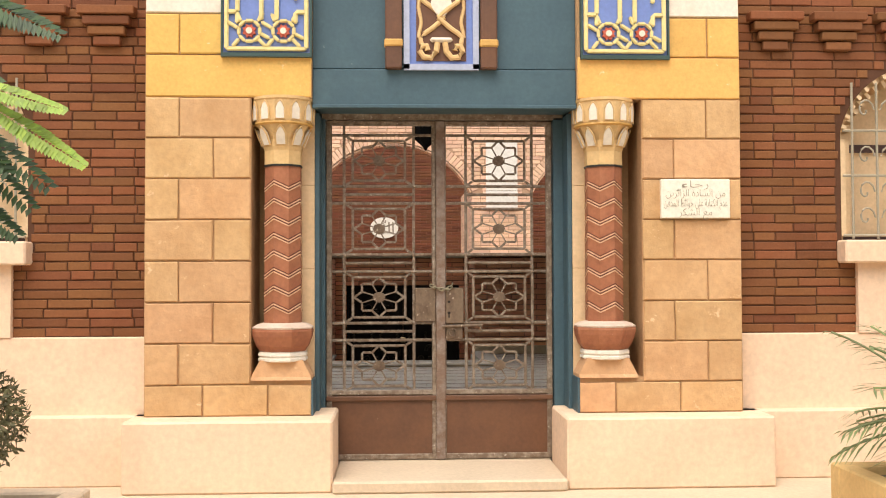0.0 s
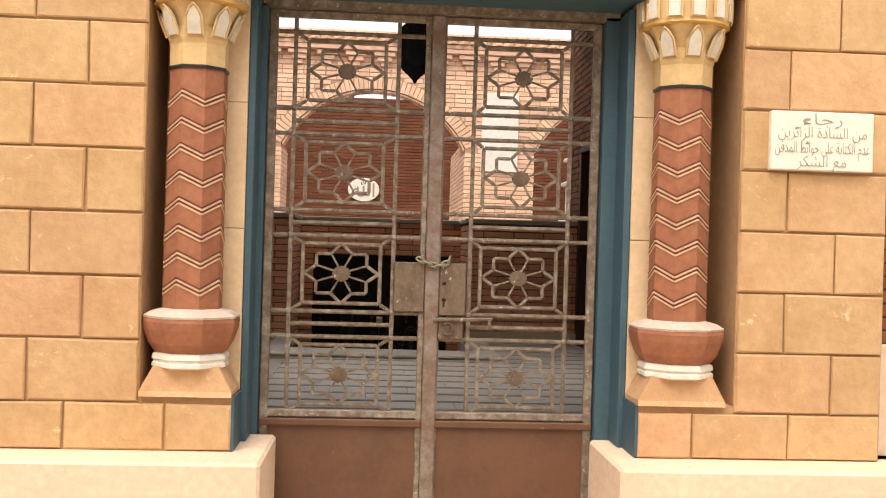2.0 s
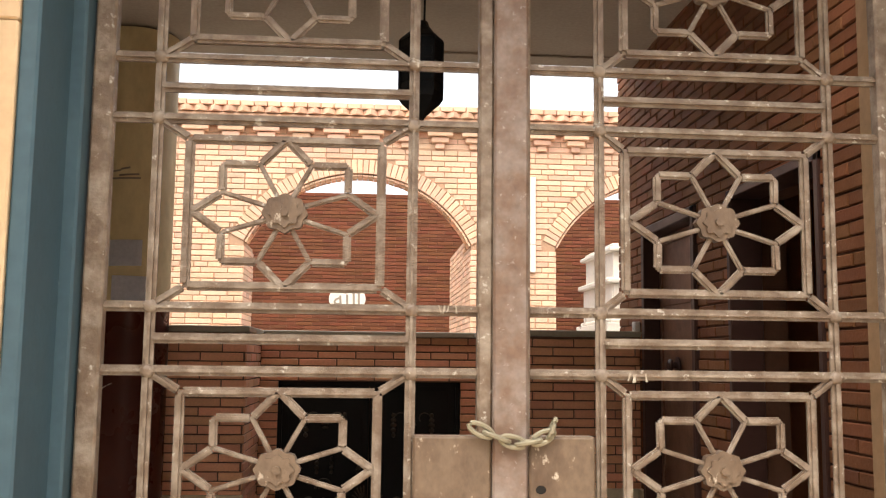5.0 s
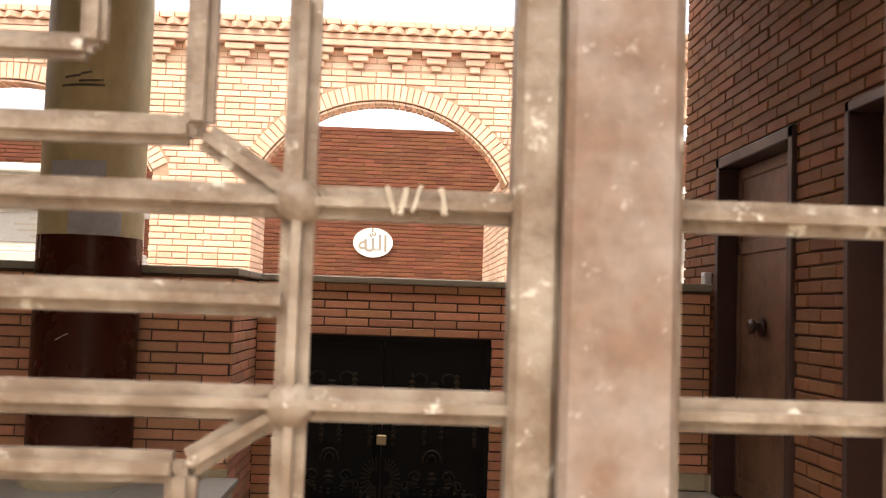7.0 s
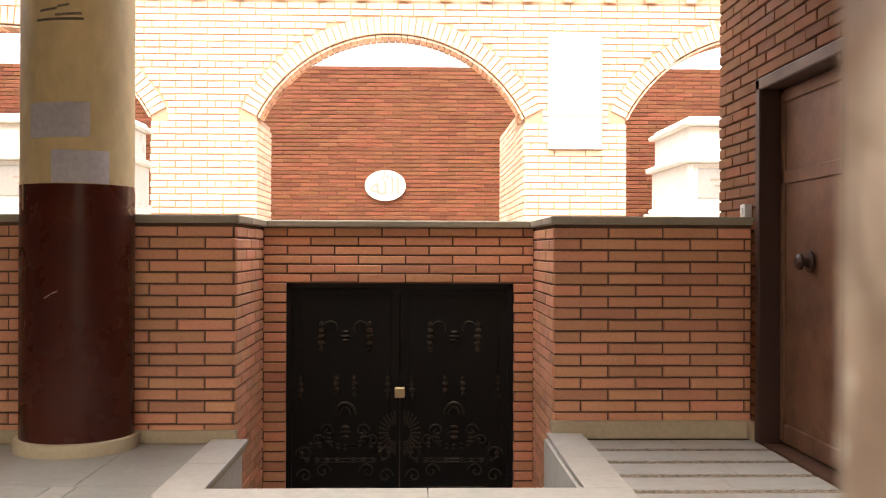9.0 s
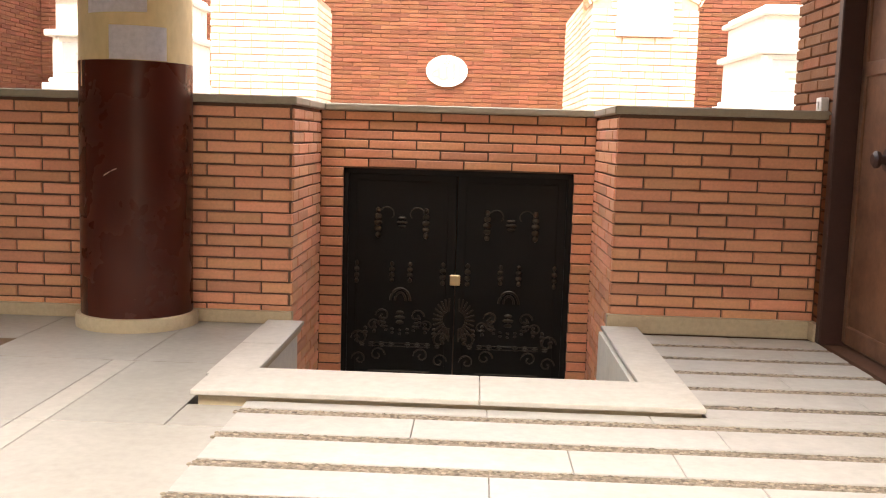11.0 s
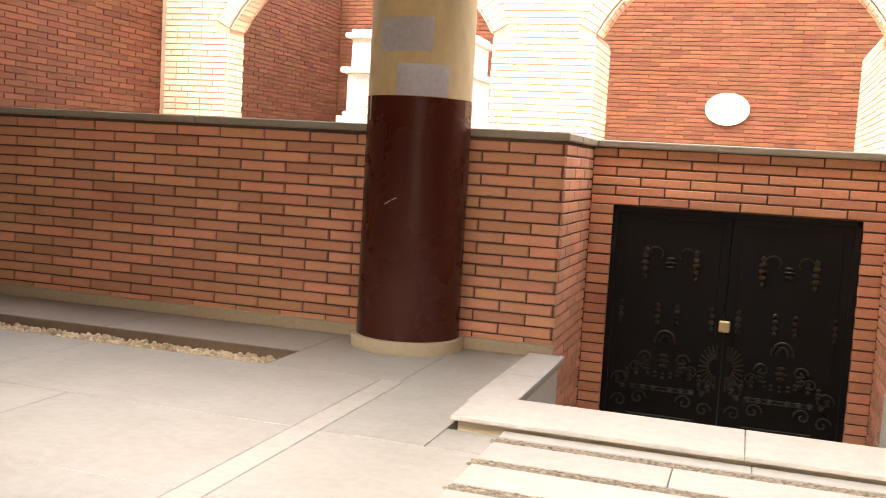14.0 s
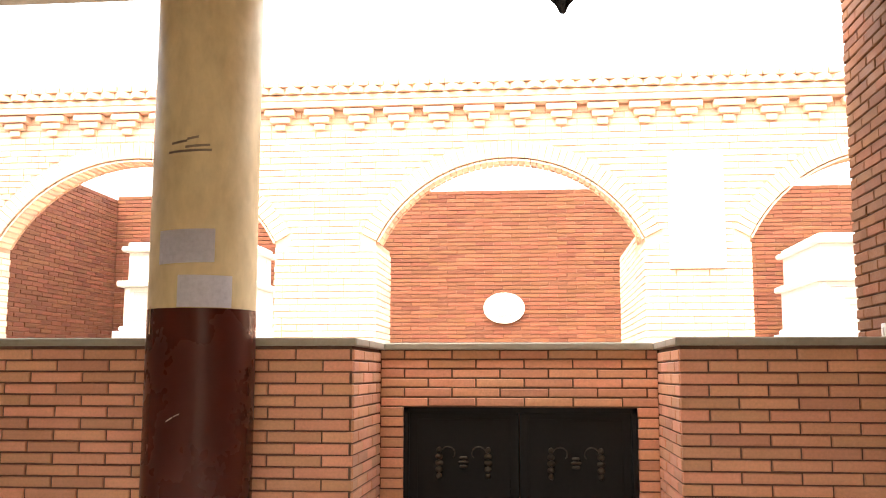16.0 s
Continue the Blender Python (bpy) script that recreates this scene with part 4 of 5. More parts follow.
# marble kerb round the well
kerb = structure("kerb", boxes((-1.075, -0.052, 3.375, 3.70, LOW - 0.02, FLOOR + 0.014), (-0.052, 0.745, 3.375, 3.70, FLOOR - 0.01, FLOOR + 0.014)), M_SKIRT, "low white marble kerb on a beige bed round the stair well")
part("kerb_slab", boxes((-1.10, -0.053, 3.355, 3.72, FLOOR + 0.014, FLOOR + 0.034), c=0.003), M_KERB, kerb)
part("kerb_slab", boxes((-0.051, 0.757, 3.355, 3.72, FLOOR + 0.014, FLOOR + 0.034), c=0.003), M_KERB, kerb)
for xa, xb, top in ((-1.145, -0.955, LOW + 0.024), (0.572, 0.757, FLOOR + 0.034)):
    for ya, yb in ((3.722, 4.299), (4.301, 4.87)):
        part("kerb_slab", boxes((xa, xb, ya, yb, top - 0.02, top), c=0.003), M_KERB, kerb)
    part("kerb_bed", boxes((xa + 0.02, xb - 0.015, 3.70, 4.868, LOW - 0.03, top - 0.02)), M_SKIRT, kerb)
part("well_lining", boxes((-1.02, -0.995, 3.73, 4.9, -0.75, LOW), (0.565, 0.61, 3.72, 4.9, -0.75, FLOOR - 0.003), (-1.0, 0.59, 3.71, 3.73, -0.75, FLOOR - 0.003)), M_MARBLE, kerb, "white marble lining of the well")

# raised court mass and its brick faces
wall_pl = structure("wall_parapet_left", boxes((-6.06, -1.038, 4.912, 8.6, -0.75, 1.53)), M_BRICKJOINT, "terracotta brick retaining wall with raked joints")
wall_pr = structure("wall_parapet_right", boxes((0.622, 1.95, 4.912, 8.6, -0.75, 1.53), (1.95, 6.0, 5.2, 8.6, -0.75, 1.53)), M_BRICKJOINT, "terracotta brick retaining wall with raked joints")
wall_pc = structure("wall_vault", boxes((-1.05, -0.90, 5.777, 6.2, -0.75, 1.53), (0.50, 0.63, 5.777, 6.2, -0.75, 1.53), (-0.90, 0.50, 5.777, 6.2, 1.19, 1.53), (-1.05, 0.63, 6.2, 8.6, -0.75, 1.53)), M_BRICKJOINT, "terracotta brick wall round the vault door")
structure("court_floor", boxes((-6.06, 6.0, 8.6, 14.0, 1.2, COURT), (-6.06, 6.0, 6.3, 8.6, 1.5, 1.534)), M_FLOOR, "pale floor of the raised court")
skirt = structure("baseboard", boxes((-5.8, -2.05, 4.872, 4.914, LOW, 0.466), (-1.56, -1.02, 4.872, 4.914, LOW, 0.466), (0.60, 1.62, 4.872, 4.914, FLOOR, 0.512), (1.62, 1.655, 4.80, 4.914, FLOOR, 0.512), c=0.003), M_SKIRT, "beige marble skirting along the brick walls")
coping = structure("coping", boxes((-6.06, -3.2, 4.875, 5.25, 1.53, 1.572), (-3.196, -1.008, 4.875, 5.25, 1.53, 1.572), (-1.35, -1.006, 5.254, 6.2, 1.53, 1.572), (-1.002, 0.588, 5.74, 6.2, 1.53, 1.572), (0.592, 0.95, 5.254, 6.2, 1.53, 1.572), (0.592, 1.66, 4.875, 5.25, 1.53, 1.572), c=0.006), M_CAP, "thin grey-green stone coping on the brick walls")


def vault_door():
    t = tagged(thing("vault_door", "closed black iron double door with brass relief ornaments", "door", (-0.2, 5.80, -0.75)), kind="")
    part("door_frame", boxes((-0.688, -0.655, -0.02, 0.06, 0, 1.94), (0.655, 0.69, -0.02, 0.06, 0, 1.94), (-0.688, 0.69, -0.02, 0.06, 1.905, 1.94), c=0.004), M_IRON, t)
    for s in (-1, 1):
        a, b = sorted((s * 0.004, s * 0.655))
        leaf = part("door_leaf", boxes((a, b, 0, 0.04, 0.01, 1.905)), M_IRON, t)
        part("door_panel", boxes((a + 0.05, b - 0.05, -0.004, 0.01, 0.06, 1.87), c=0.003), M_IRON, leaf)
        cx = s * 0.33

        def scroll(name, x, z, r, flip, n=13, w=0.009):
            bm = bmesh.new()
            tube(bm, [(x + flip * r * (1 - 0.055 * j) * math.cos(j * 0.48), -0.013, z + r * (1 - 0.055 * j) * math.sin(j * 0.48)) for j in range(n)], w * 0.6, 6)
            part(name, bm, M_BRASS, leaf, smooth=True)

        def leafblob(name, x, z, w, h, n=5):
            bm = bmesh.new()
            for j in range(n):
                zz = z + h * (j / (n - 1) - 0.5)
                ww = w * (0.5 + 0.5 * math.sin(math.pi * (j + 0.5) / n))
                made = bmesh.ops.create_uvsphere(bm, u_segments=8, v_segments=5, radius=1, matrix=pose(x, -0.008, zz) @ Matrix.Diagonal((ww, 0.012, h / n * 0.62, 1)))
            part(name, bm, M_BRASS, leaf, smooth=True)
        for f in (-1, 1):
            leafblob("relief_drop", cx + f * 0.145, 1.615, 0.026, 0.15, 5)
            scroll("relief_scroll", cx + f * 0.085, 1.665, 0.055, f, 9, 0.007)
            leafblob("relief_drop", cx + f * 0.055, 1.315, 0.02, 0.10, 4)
            scroll("relief_scroll", cx + f * 0.105, 1.045, 0.045, f, 17, 0.010)
            scroll("relief_scroll", cx + f * 0.165, 0.985, 0.040, -f, 17, 0.009)
            scroll("relief_scroll", cx + f * 0.245, 0.90, 0.055, f, 17, 0.010)
            scroll("relief_scroll", cx + f * 0.135, 0.80, 0.050, -f, 17, 0.009)
            scroll("relief_scroll", cx + f * 0.245, 0.77, 0.048, f, 17, 0.009)
            for j in range(4):
                leafblob("relief_leaf", cx + f * (0.10 + 0.055 * j), 1.0 - 0.03 * j, 0.016, 0.05, 3)
                leafblob("relief_leaf", cx + f * (0.05 + 0.06 * j), 0.865, 0.02, 0.022, 3)
        leafblob("relief_drop", cx, 1.62, 0.035, 0.05, 3)
        leafblob("relief_drop", s * 0.075, 1.31, 0.022, 0.11, 4)
        leafblob("relief_drop", s * 0.60, 1.31, 0.018, 0.11, 4)
        crown = bmesh.new()
        tube(crown, [(cx + 0.06 * math.cos(q), -0.012, 1.14 + 0.075 * math.sin(q)) for q in [math.pi * j / 12 for j in range(13)]], 0.009, 6)
        tube(crown, [(cx + 0.032 * math.cos(q), -0.012, 1.14 + 0.05 * math.sin(q)) for q in [math.pi * j / 12 for j in range(13)]], 0.008, 6)
        part("relief_crown", crown, M_BRASS, leaf, smooth=True)
        for j in range(9):
            q = math.pi * (1 + j / 8)
            leafblob("relief_garland", cx + 0.12 * math.cos(q), 1.02 + 0.075 * math.sin(q), 0.013, 0.024, 2)
        leafblob("relief_boss", cx, 1.035, 0.035, 0.06, 3)
        fan = bmesh.new()
        for j in range(13):
            q = radians(-90 + 15 * j) if s > 0 else radians(90 + 15 * j)
            rod(fan, (s * 0.03 + 0.035 * math.cos(q), -0.01, 1.03 + 0.05 * math.sin(q)), (s * 0.03 + 0.10 * math.cos(q), -0.013, 1.03 + 0.135 * math.sin(q)), 0.012, 0.010)
        part("relief_fan", fan, M_BRASS, leaf, "half rosette in brass relief")
        rails = bmesh.new()
        for z in (0.875, 0.855, 0.70):
            tube(rails, [(cx - 0.19, -0.012, z), (cx + 0.19, -0.012, z)], 0.0035, 6)
        part("relief_rail", rails, M_BRASS, leaf)
    part("lock", boxes((-0.032, 0.032, -0.035, 0.0, 1.245, 1.31), c=0.006), M_LOCK, t, "square brass lock")
    return t


vault_door()


def round_column():
    t = thing("column", "round column, cream above glossy brown paint, with two taped papers", "column", (-1.80, 4.80, FLOOR))
    part("plinth", lathe([(0.300, LOW - FLOOR), (0.303, 0.02), (0.297, 0.042), (0.27, 0.047)], 48), M_SKIRT, t, "beige marble base ring", True)
    part("lower_shaft", lathe([(0.275, 0.04), (0.274, 1.285)], 56), M_COLBROWN, t, "glossy dark brown painted lower shaft", True)
    part("upper_shaft", lathe([(0.272, 1.285), (0.27, 3.065)], 56), M_COLPAINT, t, "stained cream painted upper shaft", True)
    rnd = random.Random(3)

    def sheet(name, a0, a1, z0, z1, r, mat, label, skew=0.0):
        bm = bmesh.new()
        n = 10
        cols = []
        for k in range(n + 1):
            a = a0 + (a1 - a0) * k / n
            dz = skew * (k / n - 0.5)
            bulge = 0.0008 + 0.0015 * rnd.random()
            cols.append([bm.verts.new(((r + bulge) * math.cos(a), (r + bulge) * math.sin(a), zz + dz)) for zz in (z0, (z0 + z1) / 2, z1)])
        for p, q in zip(cols, cols[1:]):
            for j in range(2):
                bm.faces.new((p[j], q[j], q[j + 1], p[j + 1]))
        bmesh.ops.solidify(bm, geom=bm.faces[:], thickness=0.0006)
        part(name, bm, mat, t, label, True)
    # faces towards the gate are at -90 degrees
    sheet("paper", radians(-122), radians(-60), 1.505, 1.672, 0.2735, M_PAPER, "blank white paper sheet taped on", 0.01)
    sheet("paper", radians(-97), radians(-40), 1.288, 1.446, 0.2735, M_PAPER, "creased white paper sheet taped on", 0.0)
    sheet("paint_drip", radians(-137), radians(-134), 1.16, 1.30, 0.2755, M_CREAM, "cream paint drip")
    sheet("scuff", radians(-104), radians(-97), 0.745, 0.752, 0.2755, M_WHITE, "pale scuff", 0.02)
    sheet("scuff", radians(-96), radians(-90), 0.765, 0.771, 0.2755, M_WHITE, "pale scuff", 0.012)
    for z, a0, a1 in ((2.06, -114, -66), (2.105, -110, -92), (2.085, -94, -68), (2.125, -92, -80)):
        sheet("scribble", radians(a0), radians(a1), z, z + 0.012, 0.2712, M_GREYLETTER, "faded dark brush marks", 0.012)
    return t


round_column()

# ---- right-hand brick wall with its doorways ----
RX = 1.65
wall_right = structure("wall_right", boxes((RX + 0.012, RX + 0.3, 0.3, 2.2, -0.75, 4.17), (RX + 0.012, RX + 0.3, 2.2, 3.22, 2.22, 4.17), (RX + 0.012, RX + 0.3, 3.22, 3.73, -0.75, 4.17), (RX + 0.012, RX + 0.3, 3.73, 4.80, 2.27, 4.17), (RX + 0.012, RX + 0.3, 4.80, 5.45, -0.75, 4.17), (RX + 0.012, RX + 0.3, 2.2, 4.8, -0.75, FLOOR)), M_DARKJOINT, "dark brown brick side wall with two doorways")
structure("side_room", boxes((RX + 0.3, 3.2, 1.9, 2.0, 0.3, 2.9), (RX + 0.3, 3.2, 3.5, 3.6, 0.3, 2.9), (3.1, 3.2, 2.0, 3.5, 0.3, 2.9), (RX + 0.3, 3.2, 1.9, 3.6, 2.8, 2.9), (RX + 0.3, 3.2, 1.9, 3.6, 0.3, FLOOR)), M_DARKBRICK, "dark unlit room behind the open doorway")
part("door_lining", boxes((RX - 0.015, RX + 0.16, 3.19, 3.23, FLOOR, 2.26), (RX - 0.015, RX + 0.16, 2.19, 2.23, FLOOR, 2.26), (RX - 0.015, RX + 0.16, 2.19, 3.23, 2.215, 2.26), c=0.004), M_DOORFRAME, wall_right)


def side_door():
    t = tagged(structure("door_1", boxes((RX - 0.02, RX + 0.14, 4.74, 4.80, FLOOR, 2.27), (RX - 0.02, RX + 0.14, 3.73, 3.79, FLOOR, 2.27), (RX - 0.02, RX + 0.14, 3.73, 4.80, 2.21, 2.27), c=0.006), M_DOORFRAME, "closed brown steel door in a dark frame"), category="door")
    leaf = part("door_leaf", boxes((RX + 0.10, RX + 0.14, 3.79, 4.74, FLOOR + 0.01, 2.21), c=0.003), M_DOOR, t)
    part("door_rail", boxes((RX + 0.088, RX + 0.11, 3.79, 4.74, 1.73, 1.80), (RX + 0.088, RX + 0.11, 4.69, 4.74, FLOOR + 0.02, 2.20), (RX + 0.088, RX + 0.11, 3.79, 3.85, FLOOR + 0.02, 2.20), (RX + 0.088, RX + 0.11, 3.85, 4.69, 2.14, 2.20), (RX + 0.088, RX + 0.11, 3.85, 4.69, FLOOR + 0.02, FLOOR + 0.11), c=0.005), M_DOOR, leaf)
    knob = lathe([(0.052, 0), (0.052, 0.008), (0.022, 0.012), (0.020, 0.035), (0.036, 0.042), (0.040, 0.058), (0.024, 0.070)], 20)
    ob = part("door_handle", knob, M_DOORFRAME, leaf, "round dark knob on a rose", True)
    ob.matrix_basis = pose(RX + 0.088, 4.36, 1.345, 0, -90, 0)
    return t


side_door()
sw = thing("switch_box", "small white plastic switch box on the brick wall", "switch", (RX - 0.012, 4.93, 1.60))
part("body", boxes((-0.03, 0.012, -0.035, 0.035, -0.04, 0.04), c=0.005), M_SWITCH, sw)
part("rocker", boxes((-0.036, -0.028, -0.012, 0.012, -0.02, 0.02), c=0.002), M_SWITCH, sw)


def lantern():
    t = thing("hanging_lantern", "black metal hexagonal lantern hanging on a chain from the roof", "lantern", (0.0, 2.80, 3.50))
    h = lambda z: z - 3.50 + 0.015
    for sx in (-0.018, 0.018):
        part("chain", tube(bmesh.new(), [(sx * 0.7, 0, h(2.93)), (sx, 0, 0)], 0.005, 6), M_LANTERN, t)
    part("canopy", lathe([(0.03, h(2.95)), (0.035, h(2.93)), (0.06, h(2.90)), (0.10, h(2.865)), (0.108, h(2.85))][::-1], 6), M_LANTERN, t)
    part("body", lathe([(0.085, h(2.56)), (0.10, h(2.60)), (0.10, h(2.85))], 6), M_GLASSDARK, t, "dark glass body")
    for k in range(6):
        a = math.pi / 3 * k
        bm = bmesh.new()
        rod(bm, (0.101 * math.cos(a), 0.101 * math.sin(a), h(2.59)), (0.101 * math.cos(a), 0.101 * math.sin(a), h(2.86)), 0.014, 0.014)
        part("post", bm, M_LANTERN, t)
        b = a + math.pi / 3
        for z in (2.645, 2.70, 2.755, 2.81):
            fr = bmesh.new()
            rod(fr, (0.1 * math.cos(a), 0.1 * math.sin(a), h(z)), (0.1 * math.cos(b), 0.1 * math.sin(b), h(z)), 0.01, 0.008, (math.cos((a + b) / 2), math.sin((a + b) / 2), 0))
            part("fretwork", fr, M_LANTERN, t)
    part("bottom", lathe([(0.008, h(2.455)), (0.02, h(2.48)), (0.05, h(2.51)), (0.09, h(2.545)), (0.107, h(2.57)), (0.107, h(2.60))], 6), M_LANTERN, t)
    return t


lantern()

# ---- the arcade of the raised court ----
AY = 8.69
ARCHES = [(-3.88, 1.38, 1.4, 2.60, 0.82), (-0.338, 1.22, 1.4, 2.60, 0.76), (3.06, 1.26, 1.4, 2.60, 0.78)]
arcade = structure("wall_arcade", arched_wall(bmesh.new(), -6.05, 6.0, AY + 0.01, AY + 0.3, COURT - 0.1, 4.13, ARCHES), M_ARCJOINT, "light brick arcade with three arches and a corbelled cornice")
structure("wall_court_left", boxes((-6.35, -6.062, 4.9, 14.0, GROUND, 3.85)), M_WALLJOINT, "red-brown brick side wall of the court")
structure("wall_back", boxes((-6.05, 6.0, 13.132, 13.5, 1.0, 3.9)), M_WALLJOINT, "red-brown brick back wall of the court")
structure("wall_court_right", boxes((6.0, 6.3, 5.2, 14.0, GROUND, 3.9)), M_WALLBRICK, "red-brown side wall closing the court")
stub = structure("wall_stub", boxes((0.892, 1.14, AY + 0.85, 11.4, COURT - 0.1, 2.75)), M_ARCJOINT, "light brick cross wall behind the pier")
for ai, (cx, half, foot, spring, rise) in enumerate(ARCHES):
    r = (half * half + rise * rise) / (2 * rise)
    a = math.asin(half / r)
    n = int(2 * a * (r + 0.08) / 0.062)
    cz = spring + rise - r
    v, f = brick_data(0.053, 0.150, 0.05, 0.004)
    me = bpy.data.meshes.new("voussoir")
    me.from_pydata(v, [], f)
    me.materials.append(M_ARCADE)
    for k in range(n):
        q = -a + 2 * a * (k + 0.5) / n
        ob = new("voussoir", me)
        ob.parent = arcade
        ob.matrix_basis = Matrix.Translation((cx, AY - 0.006, cz)) @ Matrix.Rotation(q, 4, "Y") @ Matrix.Translation((0, 0, r + 0.077))
    # bricks of the soffit and jambs
    sof = Pile()
    for k in range(n):
        q = -a + 2 * a * (k + 0.5) / n
        for j in range(1):
            vv, ff = brick_data(0.053, 0.27, 0.02, 0.003)
            sof.add(vv, ff, Matrix.Translation((cx, AY + 0.15 + 0.283 * j, cz)) @ Matrix.Rotation(q, 4, "Y") @ Matrix.Translation((0, 0, r - 0.008)) @ Matrix.Rotation(radians(-90), 4, "X"))
    sof.finish("soffit_bricks", M_ARCADE, arcade)
    if ai == 1:
        part("pier_back", boxes((cx + half + 0.002, cx + half + 0.5, AY + 0.3, AY + 0.85, COURT - 0.1, 2.6), (cx - half - 0.5, cx - half - 0.002, AY + 0.3, AY + 0.85, COURT - 0.1, 2.6)), M_ARCJOINT, arcade)
    deep = 0.85 if ai == 1 else 0.3
    for x, turn in ((cx - half, 90), (cx + half, -90)):
        if ai == 2 and turn < 0:
            continue
        brickwork(arcade, (x, AY if turn > 0 else AY + deep, 0), turn, 0.0, deep, COURT, 2.6, M_ARCADE, depth=0.01, seed=ai)


def cornice():
    for k in range(30):
        x = -5.85 + 0.375 * k
        if x > 3.6:
            break
        for j, w in enumerate((0.10, 0.19, 0.28)):
            bm = boxes((-w / 2, w / 2, AY - 0.03 - 0.028 * j, AY + 0.02, 3.655 + 0.064 * j, 3.712 + 0.064 * j), c=0.006)
            ob = part("corbel_brick", bm, M_ARCADE, arcade)
            ob.location.x = x
    part("cornice_band", boxes((-6.0, 6.0, AY - 0.11, AY + 0.02, 3.85, 3.905), (-6.0, 6.0, AY - 0.115, AY + 0.02, 3.91, 3.965), c=0.006), M_ARCADE, arcade)
    saw = Pile()
    v, f = brick_data(0.11, 0.055, 0.12, 0.004)
    for k in range(70):
        saw.add(v, f, Matrix.Translation((-5.9 + 0.15 * k, AY - 0.15, 4.0)) @ Matrix.Rotation(radians(45), 4, "Z"))
    saw.finish("sawtooth_bricks", M_ARCADE, arcade)
    top = Pile()
    v, f = brick_data(0.13, 0.06, 0.2, 0.006)
    for k in range(80):
        top.add(v, f, Matrix.Translation((-5.95 + 0.142 * k, AY - 0.16 + RND.uniform(-1, 1) * 0.006, 4.065)))
    top.finish("top_bricks", M_ARCADE, arcade)


cornice()
sign = thing("wall_sign", "blank white marble sign on the arcade pier", "sign", (1.336, AY - 0.01, 2.318))
part("upper_slab", boxes((-0.243, 0.243, -0.03, 0.01, 0.305, 1.044), c=0.004), M_MARBLE, sign)
part("lower_slab", boxes((-0.243, 0.243, -0.032, 0.01, 0, 0.30), c=0.004), M_MARBLE, sign)


def medallion():
    t = thing("medallion", "white oval medallion with dark calligraphy on the brick wall", "medallion", (-0.535, 13.115, 2.27))
    bm = bmesh.new()
    prism(bm, [(0.278 * math.cos(q), 0.208 * math.sin(q)) for q in [2 * math.pi * k / 48 for k in range(48)]], -0.03, 0.02)
    part("disc", bm, M_MARBLE, t)
    return t


medal = medallion()


def tomb(x0, x1, y0, y1):
    t = thing("marble_tomb", "stepped white marble tomb with a moulded cornice and inscribed side", "tomb", ((x0 + x1) / 2, (y0 + y1) / 2, COURT), "white tombs in the court")
    w, d = (x1 - x0) / 2, (y1 - y0) / 2
    def tier(name, grow, z0, z1, c=0.01):
        part(name, boxes((-w - grow, w + grow, -d - grow, d + grow, z0, z1), c=c), M_MARBLE, t)
    tier("step", 0.16, 0, 0.22)
    tier("step", 0.09, 0.22, 0.34)
    tier("moulding", 0.04, 0.34, 0.40, 0.02)
    tier("body", 0.0, 0.40, 0.86)
    tier("ledge", 0.07, 0.86, 0.93, 0.015)
    tier("upper_block", -0.03, 0.93, 1.28)
    tier("cornice", 0.04, 1.28, 1.34, 0.015)
    tier("top", -0.02, 1.34, 1.39)
    part("inscription_panel", boxes((-w + 0.12, w - 0.12, -d - 0.012, -d + 0.01, 0.46, 0.80), c=0.004), M_SLAB, t)
    for z, reach in ((0.74, 0.5), (0.67, 0.8), (0.60, 0.72), (0.53, 0.45)):
        part("inscription_line", boxes(((-w + 0.16) * reach, (w - 0.16) * reach, -d - 0.015, -d - 0.010, z - 0.012, z + 0.012)), M_FADEDINK, t, "unreadable carved line")
    for s in (-1, 1):
        part("corner_post", boxes((s * (w - 0.05) - 0.03, s * (w - 0.05) + 0.03, -d - 0.02, -d + 0.01, 0.42, 0.85), c=0.008), M_MARBLE, t)
    return t


tomb_l = tomb(-4.92, -3.4, 10.9, 11.9)
tomb_r = tomb(2.95, 4.3, 10.75, 12.4)


# ---- lettering ----
FORMS = {"ا": 0xFE8D, "ب": 0xFE8F, "ة": 0xFE93, "ت": 0xFE95, "ج": 0xFE9D, "ح": 0xFEA1, "د": 0xFEA9, "ر": 0xFEAD, "ز": 0xFEAF, "س": 0xFEB1, "ش": 0xFEB5, "ط": 0xFEC1, "ع": 0xFEC9, "ف": 0xFED1, "ك": 0xFED9, "ل": 0xFEDD, "م": 0xFEE1, "ن": 0xFEE5, "ه": 0xFEE9, "و": 0xFEED, "ى": 0xFEEF, "ي": 0xFEF1, "ئ": 0xFE89, "ء": 0xFE80}
ENDS = "ادرزوةىء"


def joined(text):
    """Arabic letters in their joined shapes, laid out from left to right."""
    out = []
    for word in text.split(" "):
        shaped = ""
        for k, c in enumerate(word):
            before = k > 0 and word[k - 1] not in ENDS
            after = k + 1 < len(word) and c not in ENDS and word[k + 1] != "ء"
            if c == "ء":
                shaped += chr(FORMS[c])
            else:
                shaped += chr(FORMS[c] + (3 if before and after else 1 if before else 2 if after else 0))
        out.append(shaped)
    return " ".join(out)[::-1]


